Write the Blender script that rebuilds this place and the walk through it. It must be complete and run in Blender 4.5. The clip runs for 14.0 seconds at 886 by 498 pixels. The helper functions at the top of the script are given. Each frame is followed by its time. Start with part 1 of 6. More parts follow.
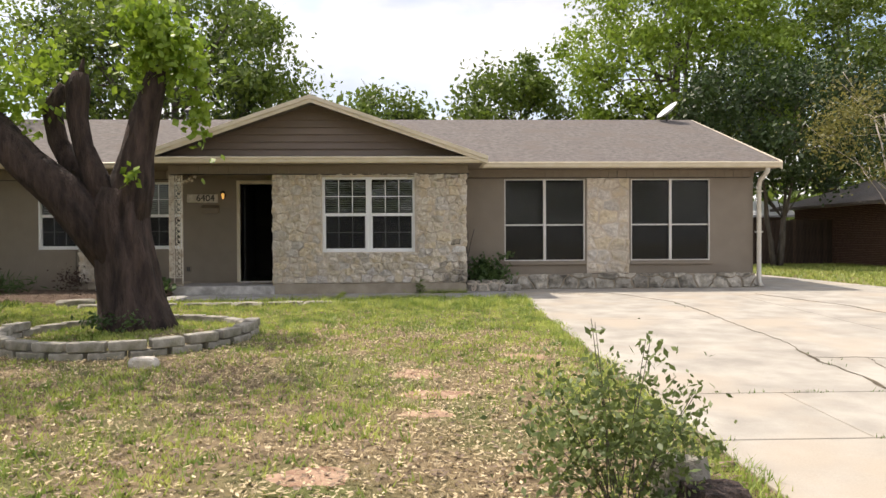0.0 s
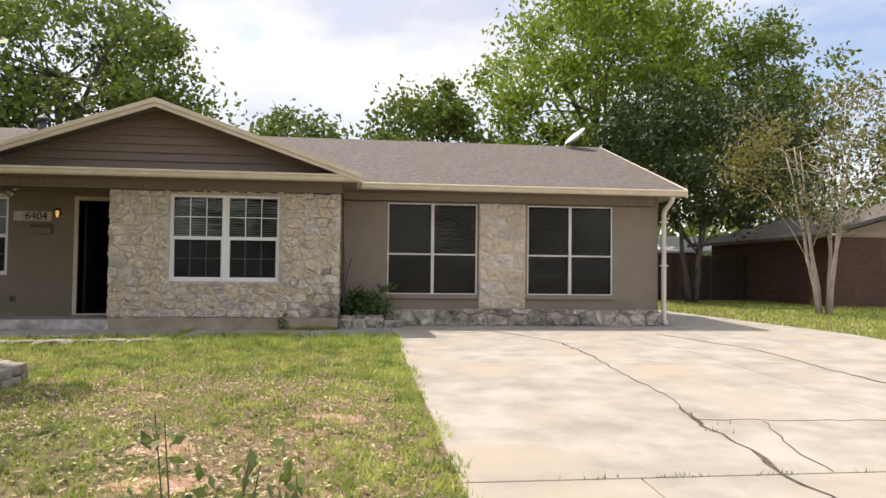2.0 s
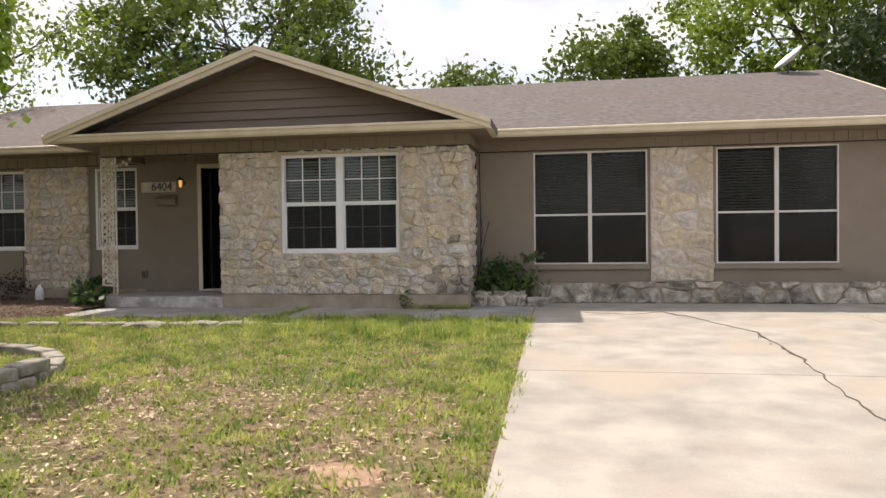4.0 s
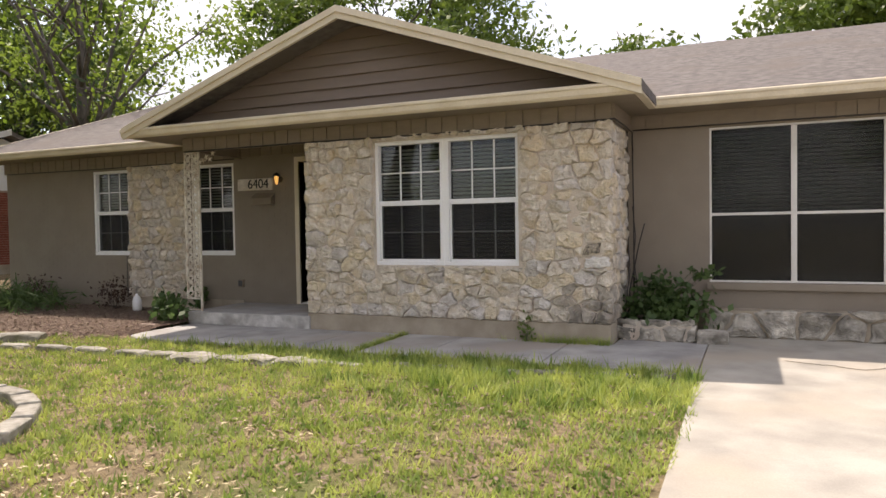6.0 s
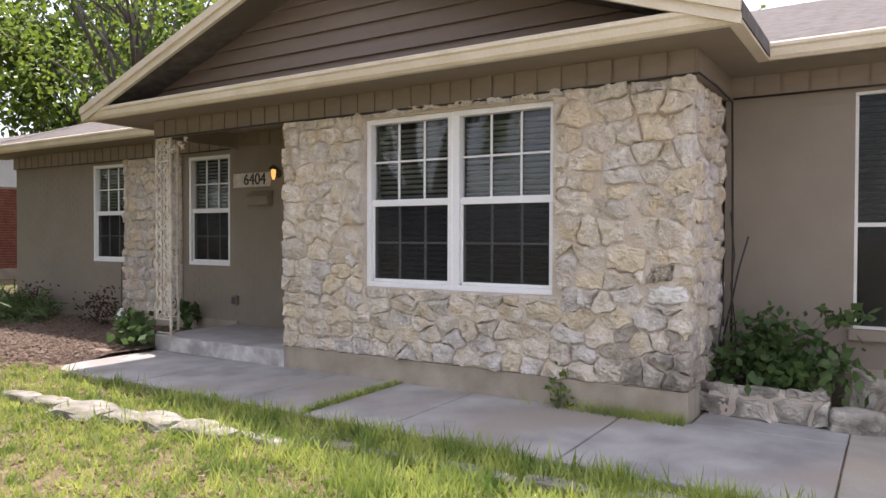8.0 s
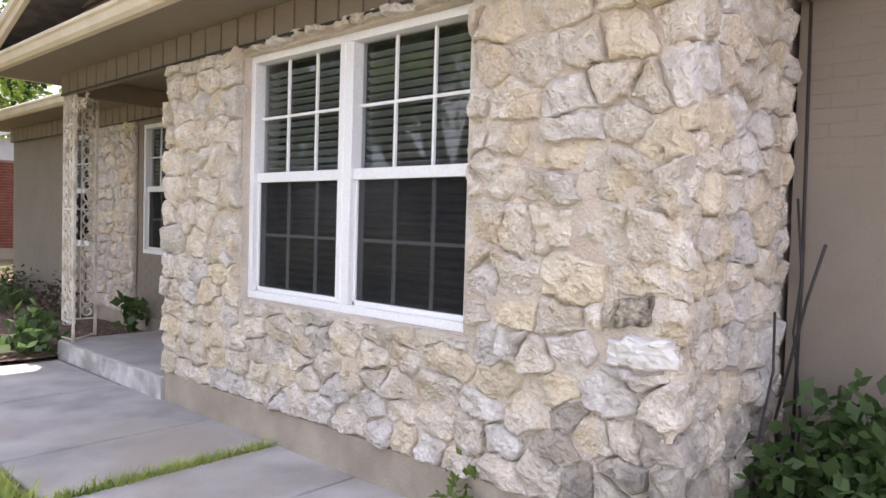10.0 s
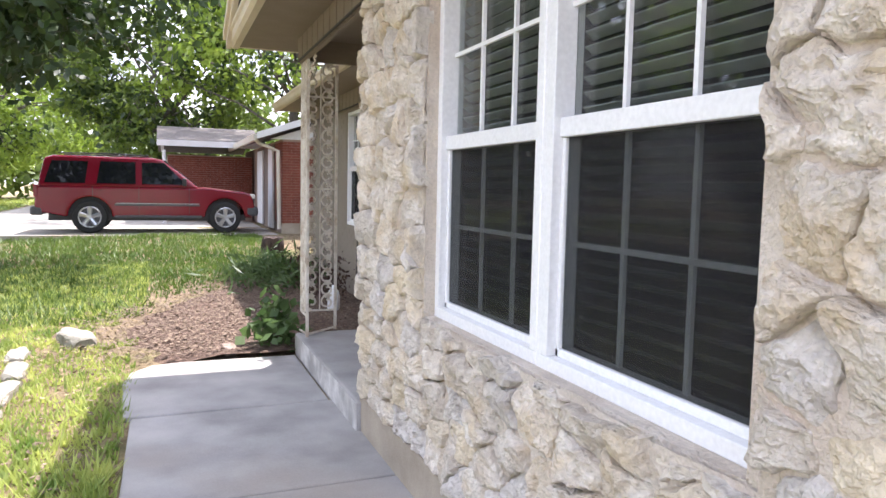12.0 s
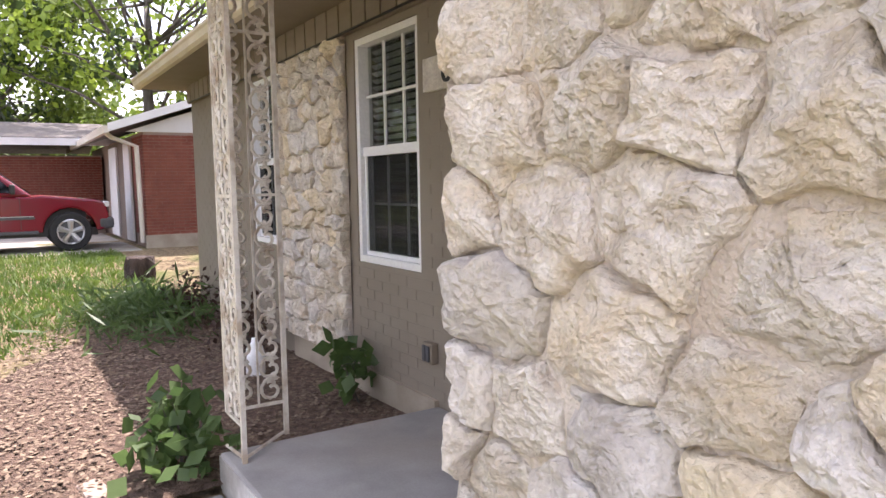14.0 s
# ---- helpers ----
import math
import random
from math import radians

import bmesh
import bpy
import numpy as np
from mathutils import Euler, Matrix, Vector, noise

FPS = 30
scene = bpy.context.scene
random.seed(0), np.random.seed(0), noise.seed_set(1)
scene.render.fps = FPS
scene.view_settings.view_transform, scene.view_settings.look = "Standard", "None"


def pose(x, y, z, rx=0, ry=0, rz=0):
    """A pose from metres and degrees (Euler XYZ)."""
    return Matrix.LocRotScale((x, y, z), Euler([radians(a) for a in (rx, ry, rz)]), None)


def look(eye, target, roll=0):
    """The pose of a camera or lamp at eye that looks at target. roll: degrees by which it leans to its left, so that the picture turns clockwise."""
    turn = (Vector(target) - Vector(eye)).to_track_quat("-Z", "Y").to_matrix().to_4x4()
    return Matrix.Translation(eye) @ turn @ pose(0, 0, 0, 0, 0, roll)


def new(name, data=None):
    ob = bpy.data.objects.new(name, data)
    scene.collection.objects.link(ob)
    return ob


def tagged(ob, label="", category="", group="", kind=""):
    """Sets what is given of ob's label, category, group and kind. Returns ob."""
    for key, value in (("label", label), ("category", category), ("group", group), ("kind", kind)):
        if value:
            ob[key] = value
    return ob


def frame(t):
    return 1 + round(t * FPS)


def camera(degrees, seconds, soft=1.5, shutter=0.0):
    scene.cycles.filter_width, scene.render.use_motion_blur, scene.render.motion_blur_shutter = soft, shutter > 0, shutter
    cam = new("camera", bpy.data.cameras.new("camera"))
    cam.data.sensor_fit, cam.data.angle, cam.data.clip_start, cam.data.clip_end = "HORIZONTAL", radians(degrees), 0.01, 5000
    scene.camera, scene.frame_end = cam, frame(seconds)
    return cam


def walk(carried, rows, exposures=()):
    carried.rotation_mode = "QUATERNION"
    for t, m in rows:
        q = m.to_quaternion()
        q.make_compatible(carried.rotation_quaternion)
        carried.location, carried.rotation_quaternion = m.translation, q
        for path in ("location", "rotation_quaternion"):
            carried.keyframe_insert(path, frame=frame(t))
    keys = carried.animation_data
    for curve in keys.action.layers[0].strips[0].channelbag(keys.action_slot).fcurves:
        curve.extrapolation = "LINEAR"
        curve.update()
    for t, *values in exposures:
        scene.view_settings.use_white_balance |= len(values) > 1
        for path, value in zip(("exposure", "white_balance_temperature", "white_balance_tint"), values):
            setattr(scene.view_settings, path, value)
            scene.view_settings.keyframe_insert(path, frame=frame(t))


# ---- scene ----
cam = camera(64.1, 14.0)
PATH = [
    (0, (1.931, -14.427, 1.068), (2.001, -12.429, 1.043), -0.3),
    (0.5, (2.139, -14.1, 1.042), (2.34, -12.11, 1.052), -0.4),
    (1, (2.446, -13.731, 1.034), (2.735, -11.753, 1.077), 0.2),
    (1.5, (2.807, -13.316, 1.023), (3.109, -11.341, 1.088), 0.6),
    (2, (3.212, -12.826, 1.029), (3.457, -10.842, 1.096), 0.6),
    (2.5, (3.552, -12.313, 0.987), (3.669, -10.317, 1.042), 0.2),
    (3, (3.859, -11.794, 0.942), (3.829, -9.795, 0.976), -0.3),
    (3.2, (3.952, -11.516, 0.947), (3.85, -9.519, 0.964), -0.4),
    (5.3, (4.452, -8.719, 1.297), (3.829, -6.82, 1.221), -1.0),
    (5.5, (4.427, -8.435, 1.288), (3.746, -6.556, 1.219), -1.0),
    (6, (4.322, -7.753, 1.277), (3.515, -5.924, 1.219), -0.9),
    (6.5, (4.261, -7.077, 1.278), (3.343, -5.301, 1.231), -0.8),
    (7, (4.164, -6.381, 1.295), (3.165, -4.649, 1.258), -0.5),
    (7.5, (4.132, -5.726, 1.304), (3.084, -4.023, 1.275), -0.1),
    (8, (4.102, -5.12, 1.286), (3.025, -3.436, 1.253), 0.2),
    (8.5, (4.08, -4.449, 1.295), (2.982, -2.779, 1.251), 0.7),
    (8.7, (4.047, -4.195, 1.313), (2.938, -2.531, 1.262), 0.9),
    (10.8, (3.831, -1.717, 1.343), (2.264, -0.478, 1.25), 2.1),
    (11, (3.746, -1.593, 1.343), (2.126, -0.424, 1.24), 2.2),
    (11.5, (3.384, -1.297, 1.355), (1.627, -0.351, 1.223), 2.0),
    (12, (2.904, -1.115, 1.4), (1.051, -0.383, 1.23), 1.2),
    (12.5, (2.34, -1.068, 1.395), (0.454, -0.434, 1.199), 0.4),
    (13, (1.659, -1.018, 1.386), (-0.223, -0.374, 1.177), -0.4),
    (13.5, (0.969, -0.998, 1.398), (-0.853, -0.2, 1.195), -0.7),
    (14, (0.309, -0.918, 1.419), (-1.377, 0.142, 1.233), -0.9),
]
walk(cam, [(t, look(eye, target, roll)) for t, eye, target, roll in PATH],
     exposures=[(0, 0.6, 7000, 15), (3.0, 0.5, 7050, 17), (5.5, 0.65, 7050, 18), (6.5, 0.8, 6950, 19), (7.5, 0.96, 6650, 21), (8.5, 1.27, 6350, 22), (11.0, 1.85, 6250, 24), (12.0, 1.84, 6150, 20), (12.5, 1.82, 6300, 22), (14.0, 1.95, 6450, 25)])

# ---- light ----
SUN_FROM = Vector((-1.22, 0.89, 2.73)).normalized()
world = bpy.data.worlds.new("sky")
scene.world = world
world.use_nodes = True
wn, wl = world.node_tree.nodes, world.node_tree.links
wn.clear()
sky = wn.new("ShaderNodeTexSky")
sky.sky_type, sky.sun_disc = "NISHITA", False
sky.sun_elevation = math.asin(SUN_FROM.z)
sky.sun_rotation = math.atan2(SUN_FROM.x, SUN_FROM.y)
sky.dust_density = 2.0
wtc = wn.new("ShaderNodeTexCoord")
wmap = wn.new("ShaderNodeMapping")
wmap.inputs["Scale"].default_value = (1.0, 1.0, 2.4)
wnoise = wn.new("ShaderNodeTexNoise")
wnoise.inputs["Scale"].default_value, wnoise.inputs["Detail"].default_value = 2.6, 7.0
wramp = wn.new("ShaderNodeValToRGB")
wramp.color_ramp.elements[0].position, wramp.color_ramp.elements[1].position = 0.36, 0.58
wshade = wn.new("ShaderNodeTexNoise")
wshade.inputs["Scale"].default_value, wshade.inputs["Detail"].default_value = 4.0, 5.0
wcol = wn.new("ShaderNodeValToRGB")
wcol.color_ramp.elements[0].position, wcol.color_ramp.elements[1].position = 0.35, 0.65
wcol.color_ramp.elements[0].color, wcol.color_ramp.elements[1].color = (3.6, 3.9, 4.4, 1), (6.4, 6.5, 6.6, 1)
wmix = wn.new("ShaderNodeMix")
wmix.data_type = "RGBA"
wbg = wn.new("ShaderNodeBackground")
wbg.inputs["Strength"].default_value = 0.15
wout = wn.new("ShaderNodeOutputWorld")
wl.new(wtc.outputs["Generated"], wmap.inputs["Vector"])
wl.new(wmap.outputs["Vector"], wnoise.inputs["Vector"])
wl.new(wmap.outputs["Vector"], wshade.inputs["Vector"])
wl.new(wnoise.outputs["Fac"], wramp.inputs["Fac"])
wl.new(wshade.outputs["Fac"], wcol.inputs["Fac"])
wl.new(wramp.outputs["Color"], wmix.inputs["Factor"])
wl.new(sky.outputs["Color"], wmix.inputs["A"])
wl.new(wcol.outputs["Color"], wmix.inputs["B"])
wl.new(wmix.outputs["Result"], wbg.inputs["Color"])
wl.new(wbg.outputs["Background"], wout.inputs["Surface"])

sun = new("sun", bpy.data.lights.new("sun", "SUN"))
sun.data.energy, sun.data.angle, sun.data.color = 3.5, radians(0.7), (1.0, 0.95, 0.86)
sun.matrix_world = look(SUN_FROM * 30, (0, 0, 0))


# ---- materials ----
def mat(name, c1, c2, scale=8.0, rough=0.8, bump=0.2, fine=60.0, metal=0.0, c3=None, rnd=0.0, stretch=(1, 1, 1), big=0.0, dist=0.01, grain=0.14):
    """Two-scale noise colour and relief; c3 is a third colour in large patches; rnd varies brightness per object."""
    m = bpy.data.materials.new(name)
    m.use_nodes = True
    n, l = m.node_tree.nodes, m.node_tree.links
    p = n["Principled BSDF"]
    tc = n.new("ShaderNodeTexCoord")
    mp = n.new("ShaderNodeMapping")
    mp.inputs["Scale"].default_value = stretch
    l.new(tc.outputs["Object"], mp.inputs["Vector"])
    n1, n2 = n.new("ShaderNodeTexNoise"), n.new("ShaderNodeTexNoise")
    n1.inputs["Scale"].default_value, n1.inputs["Detail"].default_value = scale, 6.0
    n2.inputs["Scale"].default_value, n2.inputs["Detail"].default_value = fine, 4.0 if grain < 0.2 else 8.0
    l.new(mp.outputs["Vector"], n1.inputs["Vector"])
    l.new(mp.outputs["Vector"], n2.inputs["Vector"])
    r1 = n.new("ShaderNodeValToRGB")
    r1.color_ramp.elements[0].position, r1.color_ramp.elements[1].position = 0.32, 0.68
    r1.color_ramp.elements[0].color, r1.color_ramp.elements[1].color = (*c1, 1), (*c2, 1)
    l.new(n1.outputs["Fac"], r1.inputs["Fac"])
    col = r1.outputs["Color"]
    if c3:
        n3 = n.new("ShaderNodeTexNoise")
        n3.inputs["Scale"].default_value, n3.inputs["Detail"].default_value = big or scale * 0.23, 4.0
        l.new(mp.outputs["Vector"], n3.inputs["Vector"])
        r3 = n.new("ShaderNodeValToRGB")
        r3.color_ramp.elements[0].position, r3.color_ramp.elements[1].position = 0.5, 0.66
        l.new(n3.outputs["Fac"], r3.inputs["Fac"])
        mx = n.new("ShaderNodeMix")
        mx.data_type = "RGBA"
        l.new(r3.outputs["Color"], mx.inputs["Factor"])
        l.new(col, mx.inputs["A"])
        mx.inputs["B"].default_value = (*c3, 1)
        col = mx.outputs["Result"]
    hs = n.new("ShaderNodeHueSaturation")
    mr = n.new("ShaderNodeMapRange")
    mr.inputs["To Min"].default_value, mr.inputs["To Max"].default_value = 1 - grain, 1 + grain
    l.new(n2.outputs["Fac"], mr.inputs["Value"])
    val = mr.outputs["Result"]
    if rnd:
        oi = n.new("ShaderNodeObjectInfo")
        m2 = n.new("ShaderNodeMapRange")
        m2.inputs["To Min"].default_value, m2.inputs["To Max"].default_value = 1 - rnd, 1 + rnd
        l.new(oi.outputs["Random"], m2.inputs["Value"])
        mu = n.new("ShaderNodeMath")
        mu.operation = "MULTIPLY"
        l.new(val, mu.inputs[0])
        l.new(m2.outputs["Result"], mu.inputs[1])
        val = mu.outputs["Value"]
    l.new(val, hs.inputs["Value"])
    l.new(col, hs.inputs["Color"])
    l.new(hs.outputs["Color"], p.inputs["Base Color"])
    p.inputs["Roughness"].default_value, p.inputs["Metallic"].default_value = rough, metal
    if bump:
        ad = n.new("ShaderNodeMath")
        ad.operation = "ADD"
        l.new(n1.outputs["Fac"], ad.inputs[0])
        l.new(n2.outputs["Fac"], ad.inputs[1])
        b = n.new("ShaderNodeBump")
        b.inputs["Strength"].default_value, b.inputs["Distance"].default_value = bump, dist
        l.new(ad.outputs["Value"], b.inputs["Height"])
        l.new(b.outputs["Normal"], p.inputs["Normal"])
    return m


def leaf_mat(name, c1, c2, through_=0.45, scale=3.0):
    m = mat(name, c1, c2, scale=scale, rough=0.5, bump=0.0, fine=35.0)
    n, l = m.node_tree.nodes, m.node_tree.links
    tr = n.new("ShaderNodeBsdfTranslucent")
    mx = n.new("ShaderNodeMixShader")
    mx.inputs["Fac"].default_value = through_
    p = n["Principled BSDF"]
    hue = [k for k in n if k.type == "HUE_SAT"][0]
    l.new(hue.outputs["Color"], tr.inputs["Color"])
    l.new(p.outputs["BSDF"], mx.inputs[1])
    l.new(tr.outputs["BSDF"], mx.inputs[2])
    l.new(mx.outputs["Shader"], n["Material Output"].inputs["Surface"])
    return m


def glass_mat(name, tint, alpha=0.0):
    """Thin pane: sharp gloss over a clear or partly veiled sheet."""
    m = bpy.data.materials.new(name)
    m.use_nodes = True
    n, l = m.node_tree.nodes, m.node_tree.links
    n.remove(n["Principled BSDF"])
    gl, tr, df = n.new("ShaderNodeBsdfGlossy"), n.new("ShaderNodeBsdfTransparent"), n.new("ShaderNodeBsdfDiffuse")
    gl.inputs["Roughness"].default_value = 0.02
    gl.inputs["Color"].default_value = (1, 1, 1, 1)
    df.inputs["Color"].default_value = (*tint, 1)
    tr.inputs["Color"].default_value = (0.80, 0.82, 0.81, 1)
    a, b = n.new("ShaderNodeMixShader"), n.new("ShaderNodeMixShader")
    a.inputs["Fac"].default_value = alpha
    l.new(tr.outputs["BSDF"], a.inputs[1])
    l.new(df.outputs["BSDF"], a.inputs[2])
    lw, pw, ml = n.new("ShaderNodeLayerWeight"), n.new("ShaderNodeMath"), n.new("ShaderNodeMath")
    pw.operation, ml.operation = "POWER", "MULTIPLY_ADD"
    pw.inputs[1].default_value = 4.5
    ml.inputs[1].default_value, ml.inputs[2].default_value = (0.08, 0.003) if alpha else (0.6, 0.03)
    lw.inputs["Blend"].default_value = 0.5
    l.new(lw.outputs["Facing"], pw.inputs[0])
    l.new(pw.outputs["Value"], ml.inputs[0])
    l.new(ml.outputs["Value"], b.inputs["Fac"])
    l.new(a.outputs["Shader"], b.inputs[1])
    l.new(gl.outputs["BSDF"], b.inputs[2])
    l.new(b.outputs["Shader"], n["Material Output"].inputs["Surface"])
    return m


M_PAINT = mat("taupe_paint", (0.225, 0.186, 0.145), (0.25, 0.21, 0.165), scale=3, rough=0.65, bump=0.25, fine=120, dist=0.003)
M_FRIEZE = mat("taupe_board", (0.215, 0.172, 0.128), (0.24, 0.196, 0.148), scale=5, rough=0.6, bump=0.1, stretch=(1, 1, 4))
M_SIDING = mat("brown_siding", (0.19, 0.146, 0.115), (0.22, 0.17, 0.135), scale=3, rough=0.6, bump=0.1, stretch=(0.3, 1, 3))
M_TRIM = mat("cream_trim", (0.62, 0.54, 0.40), (0.70, 0.62, 0.48), scale=4, rough=0.5, bump=0.05)
M_SHINGLE = mat("grey_shingle", (0.095, 0.083, 0.077), (0.175, 0.155, 0.142), scale=9, rough=0.95, bump=0.5, fine=90, c3=(0.135, 0.113, 0.098), rnd=0.08, big=1.2)
M_STONE = mat("field_stone", (0.54, 0.46, 0.365), (0.80, 0.735, 0.64), scale=13, rough=0.92, bump=1.0, fine=75, c3=(0.66, 0.55, 0.40), rnd=0.10, big=5.5, dist=0.022, grain=0.30)
M_STONE_Y = mat("yellow_stone", (0.54, 0.445, 0.31), (0.74, 0.645, 0.49), scale=11, rough=0.92, bump=0.9, fine=60, c3=(0.62, 0.55, 0.45), rnd=0.1, dist=0.022, grain=0.30)
M_STONE_G = mat("grey_stone", (0.48, 0.43, 0.38), (0.70, 0.655, 0.60), scale=11, rough=0.92, bump=0.9, fine=60, c3=(0.60, 0.53, 0.42), rnd=0.12, dist=0.022, grain=0.30)
M_STONE_W = mat("white_stone", (0.62, 0.59, 0.55), (0.74, 0.72, 0.69), scale=8, rough=0.85, bump=0.4, fine=40, dist=0.01)
M_BURNT = mat("blackened_stone", (0.03, 0.028, 0.025), (0.56, 0.48, 0.37), scale=26, rough=0.95, bump=0.9, fine=60, dist=0.02)
M_MORTAR = mat("mortar", (0.57, 0.49, 0.40), (0.73, 0.655, 0.56), scale=6, rough=0.95, bump=1.0, fine=90, c3=(0.56, 0.46, 0.37), big=1.7, dist=0.014, grain=0.24)
M_DARKSTONE = mat("weathered_stone", (0.28, 0.255, 0.215), (0.58, 0.535, 0.46), scale=9, rough=0.95, bump=0.9, fine=60, c3=(0.17, 0.155, 0.13), rnd=0.25, big=4, dist=0.015)
M_CONC = mat("concrete", (0.28, 0.26, 0.225), (0.42, 0.392, 0.34), scale=2.3, rough=0.92, bump=0.3, fine=90, c3=(0.385, 0.335, 0.27), big=0.8, dist=0.004)
M_WALKC = mat("walk_concrete", (0.25, 0.24, 0.23), (0.44, 0.425, 0.405), scale=2.1, rough=0.85, bump=0.25, fine=110, c3=(0.33, 0.29, 0.25), big=0.7, dist=0.004)
M_FOUND = mat("foundation", (0.30, 0.25, 0.19), (0.42, 0.36, 0.28), scale=4, rough=0.9, bump=0.4, fine=90)
M_STAIN = mat("stained_stone", (0.20, 0.18, 0.155), (0.56, 0.50, 0.42), scale=7, rough=0.95, bump=0.9, fine=60, c3=(0.40, 0.34, 0.27), rnd=0.2, big=4, dist=0.018, grain=0.28)
M_WHITE = mat("white_vinyl", (0.81, 0.81, 0.81), (0.83, 0.83, 0.83), scale=3, rough=0.35, bump=0.0)
M_ALU = mat("aluminium_frame", (0.62, 0.60, 0.56), (0.70, 0.68, 0.65), scale=3, rough=0.45, bump=0.02)
M_IRON = mat("cream_iron", (0.60, 0.54, 0.45), (0.74, 0.69, 0.60), scale=20, rough=0.5, bump=0.2, fine=90, c3=(0.45, 0.36, 0.27), big=9)
M_GUTTER = mat("white_gutter", (0.60, 0.56, 0.48), (0.68, 0.64, 0.56), scale=3, rough=0.4, bump=0.03)
# near-black stand-in for unlit rooms: their darkness is in the colour
M_DARK = mat("painted_room_dark", (0.035, 0.033, 0.032), (0.05, 0.047, 0.045), scale=3, rough=0.9, bump=0.0)
M_BLIND = mat("blind_slat", (0.27, 0.285, 0.275), (0.33, 0.345, 0.335), scale=3, rough=0.6, bump=0.0)
M_GLASS = glass_mat("window_glass", (0.1, 0.1, 0.1))
M_SCREEN = glass_mat("insect_screen", (0.035, 0.033, 0.034), 0.38)
M_SOLAR = glass_mat("solar_screen", (0.055, 0.05, 0.046), 0.24)
M_MUNTIN_D = mat("muntin_behind_screen", (0.30, 0.30, 0.30), (0.34, 0.34, 0.34), scale=3, rough=0.5, bump=0.0)
M_BLACK = mat("black_paint", (0.02, 0.02, 0.02), (0.03, 0.03, 0.03), scale=3, rough=0.5, bump=0.0)
M_CABLE = mat("black_cable", (0.025, 0.022, 0.02), (0.035, 0.03, 0.03), scale=9, rough=0.6, bump=0.0)
M_BARK = mat("dark_bark", (0.018, 0.012, 0.010), (0.095, 0.064, 0.053), scale=9, rough=0.95, bump=1.0, fine=45, stretch=(1, 1, 0.22), dist=0.05)
M_BARK_G = mat("grey_bark", (0.07, 0.06, 0.05), (0.16, 0.14, 0.12), scale=7, rough=0.95, bump=0.8, stretch=(1, 1, 0.3), dist=0.03)
M_BARK_P = mat("pale_smooth_bark", (0.36, 0.31, 0.26), (0.56, 0.50, 0.44), scale=7, rough=0.7, bump=0.2, stretch=(1, 1, 0.4))
M_LEAF = leaf_mat("tree_leaf", (0.075, 0.125, 0.018), (0.17, 0.24, 0.04), 0.4)
M_LEAF_B = leaf_mat("bright_leaf", (0.15, 0.24, 0.025), (0.28, 0.38, 0.055))
# own colour of the dark trees; also paints crown shade on inner leaves
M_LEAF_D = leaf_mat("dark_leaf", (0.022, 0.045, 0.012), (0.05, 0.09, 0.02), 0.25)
M_LEAF_Y = leaf_mat("olive_leaf", (0.16, 0.15, 0.035), (0.24, 0.23, 0.07))
M_LEAF_M = leaf_mat("mulberry_leaf", (0.12, 0.22, 0.02), (0.32, 0.44, 0.05), 0.45, 6.0)
M_LEAF_P = leaf_mat("shrub_leaf", (0.05, 0.095, 0.028), (0.12, 0.19, 0.06))
M_LEAF_S = leaf_mat("bush_leaf", (0.07, 0.11, 0.028), (0.19, 0.24, 0.075), 0.35, 6.0)
M_LEAF_R = leaf_mat("dark_red_leaf", (0.05, 0.028, 0.022), (0.10, 0.055, 0.04))
M_GRASS = leaf_mat("grass_blade", (0.13, 0.225, 0.035), (0.54, 0.585, 0.155), 0.4, 4.0)
M_GRASS_D = leaf_mat("lush_grass", (0.065, 0.125, 0.018), (0.15, 0.22, 0.04), 0.3, 1.5)
M_STRAW = leaf_mat("dry_grass", (0.36, 0.27, 0.14), (0.80, 0.66, 0.42), 0.2, 9)
M_LITTER = mat("leaf_litter", (0.08, 0.052, 0.035), (0.29, 0.215, 0.15), scale=30, rough=0.9, bump=0.0, fine=60)
M_BRICK = mat("red_brick", (0.20, 0.055, 0.035), (0.30, 0.10, 0.065), scale=6, rough=0.9, bump=0.4, fine=80, rnd=0.2)
M_BRICK_B = mat("brown_brick", (0.10, 0.055, 0.04), (0.16, 0.09, 0.065), scale=6, rough=0.9, bump=0.4, fine=80)
M_BRICKM = mat("brick_mortar", (0.30, 0.22, 0.18), (0.36, 0.28, 0.23), scale=6, rough=0.95, bump=0.3)
M_RED = mat("red_car_paint", (0.165, 0.003, 0.014), (0.185, 0.004, 0.016), scale=1, rough=0.2, bump=0.0)
M_RED.node_tree.nodes["Principled BSDF"].inputs["Coat Weight"].default_value = 0.3
M_RUBBER = mat("tyre_rubber", (0.018, 0.018, 0.018), (0.03, 0.03, 0.03), scale=20, rough=0.85, bump=0.1)
M_PLASTIC = mat("grey_bumper", (0.06, 0.06, 0.065), (0.085, 0.085, 0.09), scale=10, rough=0.6, bump=0.05)
M_CHROME = mat("alloy_rim", (0.55, 0.55, 0.56), (0.66, 0.66, 0.68), scale=10, rough=0.3, bump=0.0, metal=0.8)
M_CARGLASS = mat("tinted_car_glass", (0.008, 0.009, 0.011), (0.012, 0.013, 0.016), scale=1, rough=0.05, bump=0.0)
M_FENCE = mat("dark_fence_wood", (0.055, 0.036, 0.028), (0.10, 0.068, 0.05), scale=8, rough=0.9, bump=0.4, stretch=(3, 3, 0.4), rnd=0.25)
M_BROWN = mat("brown_siding_far", (0.13, 0.10, 0.08), (0.17, 0.13, 0.10), scale=3, rough=0.8, bump=0.1)
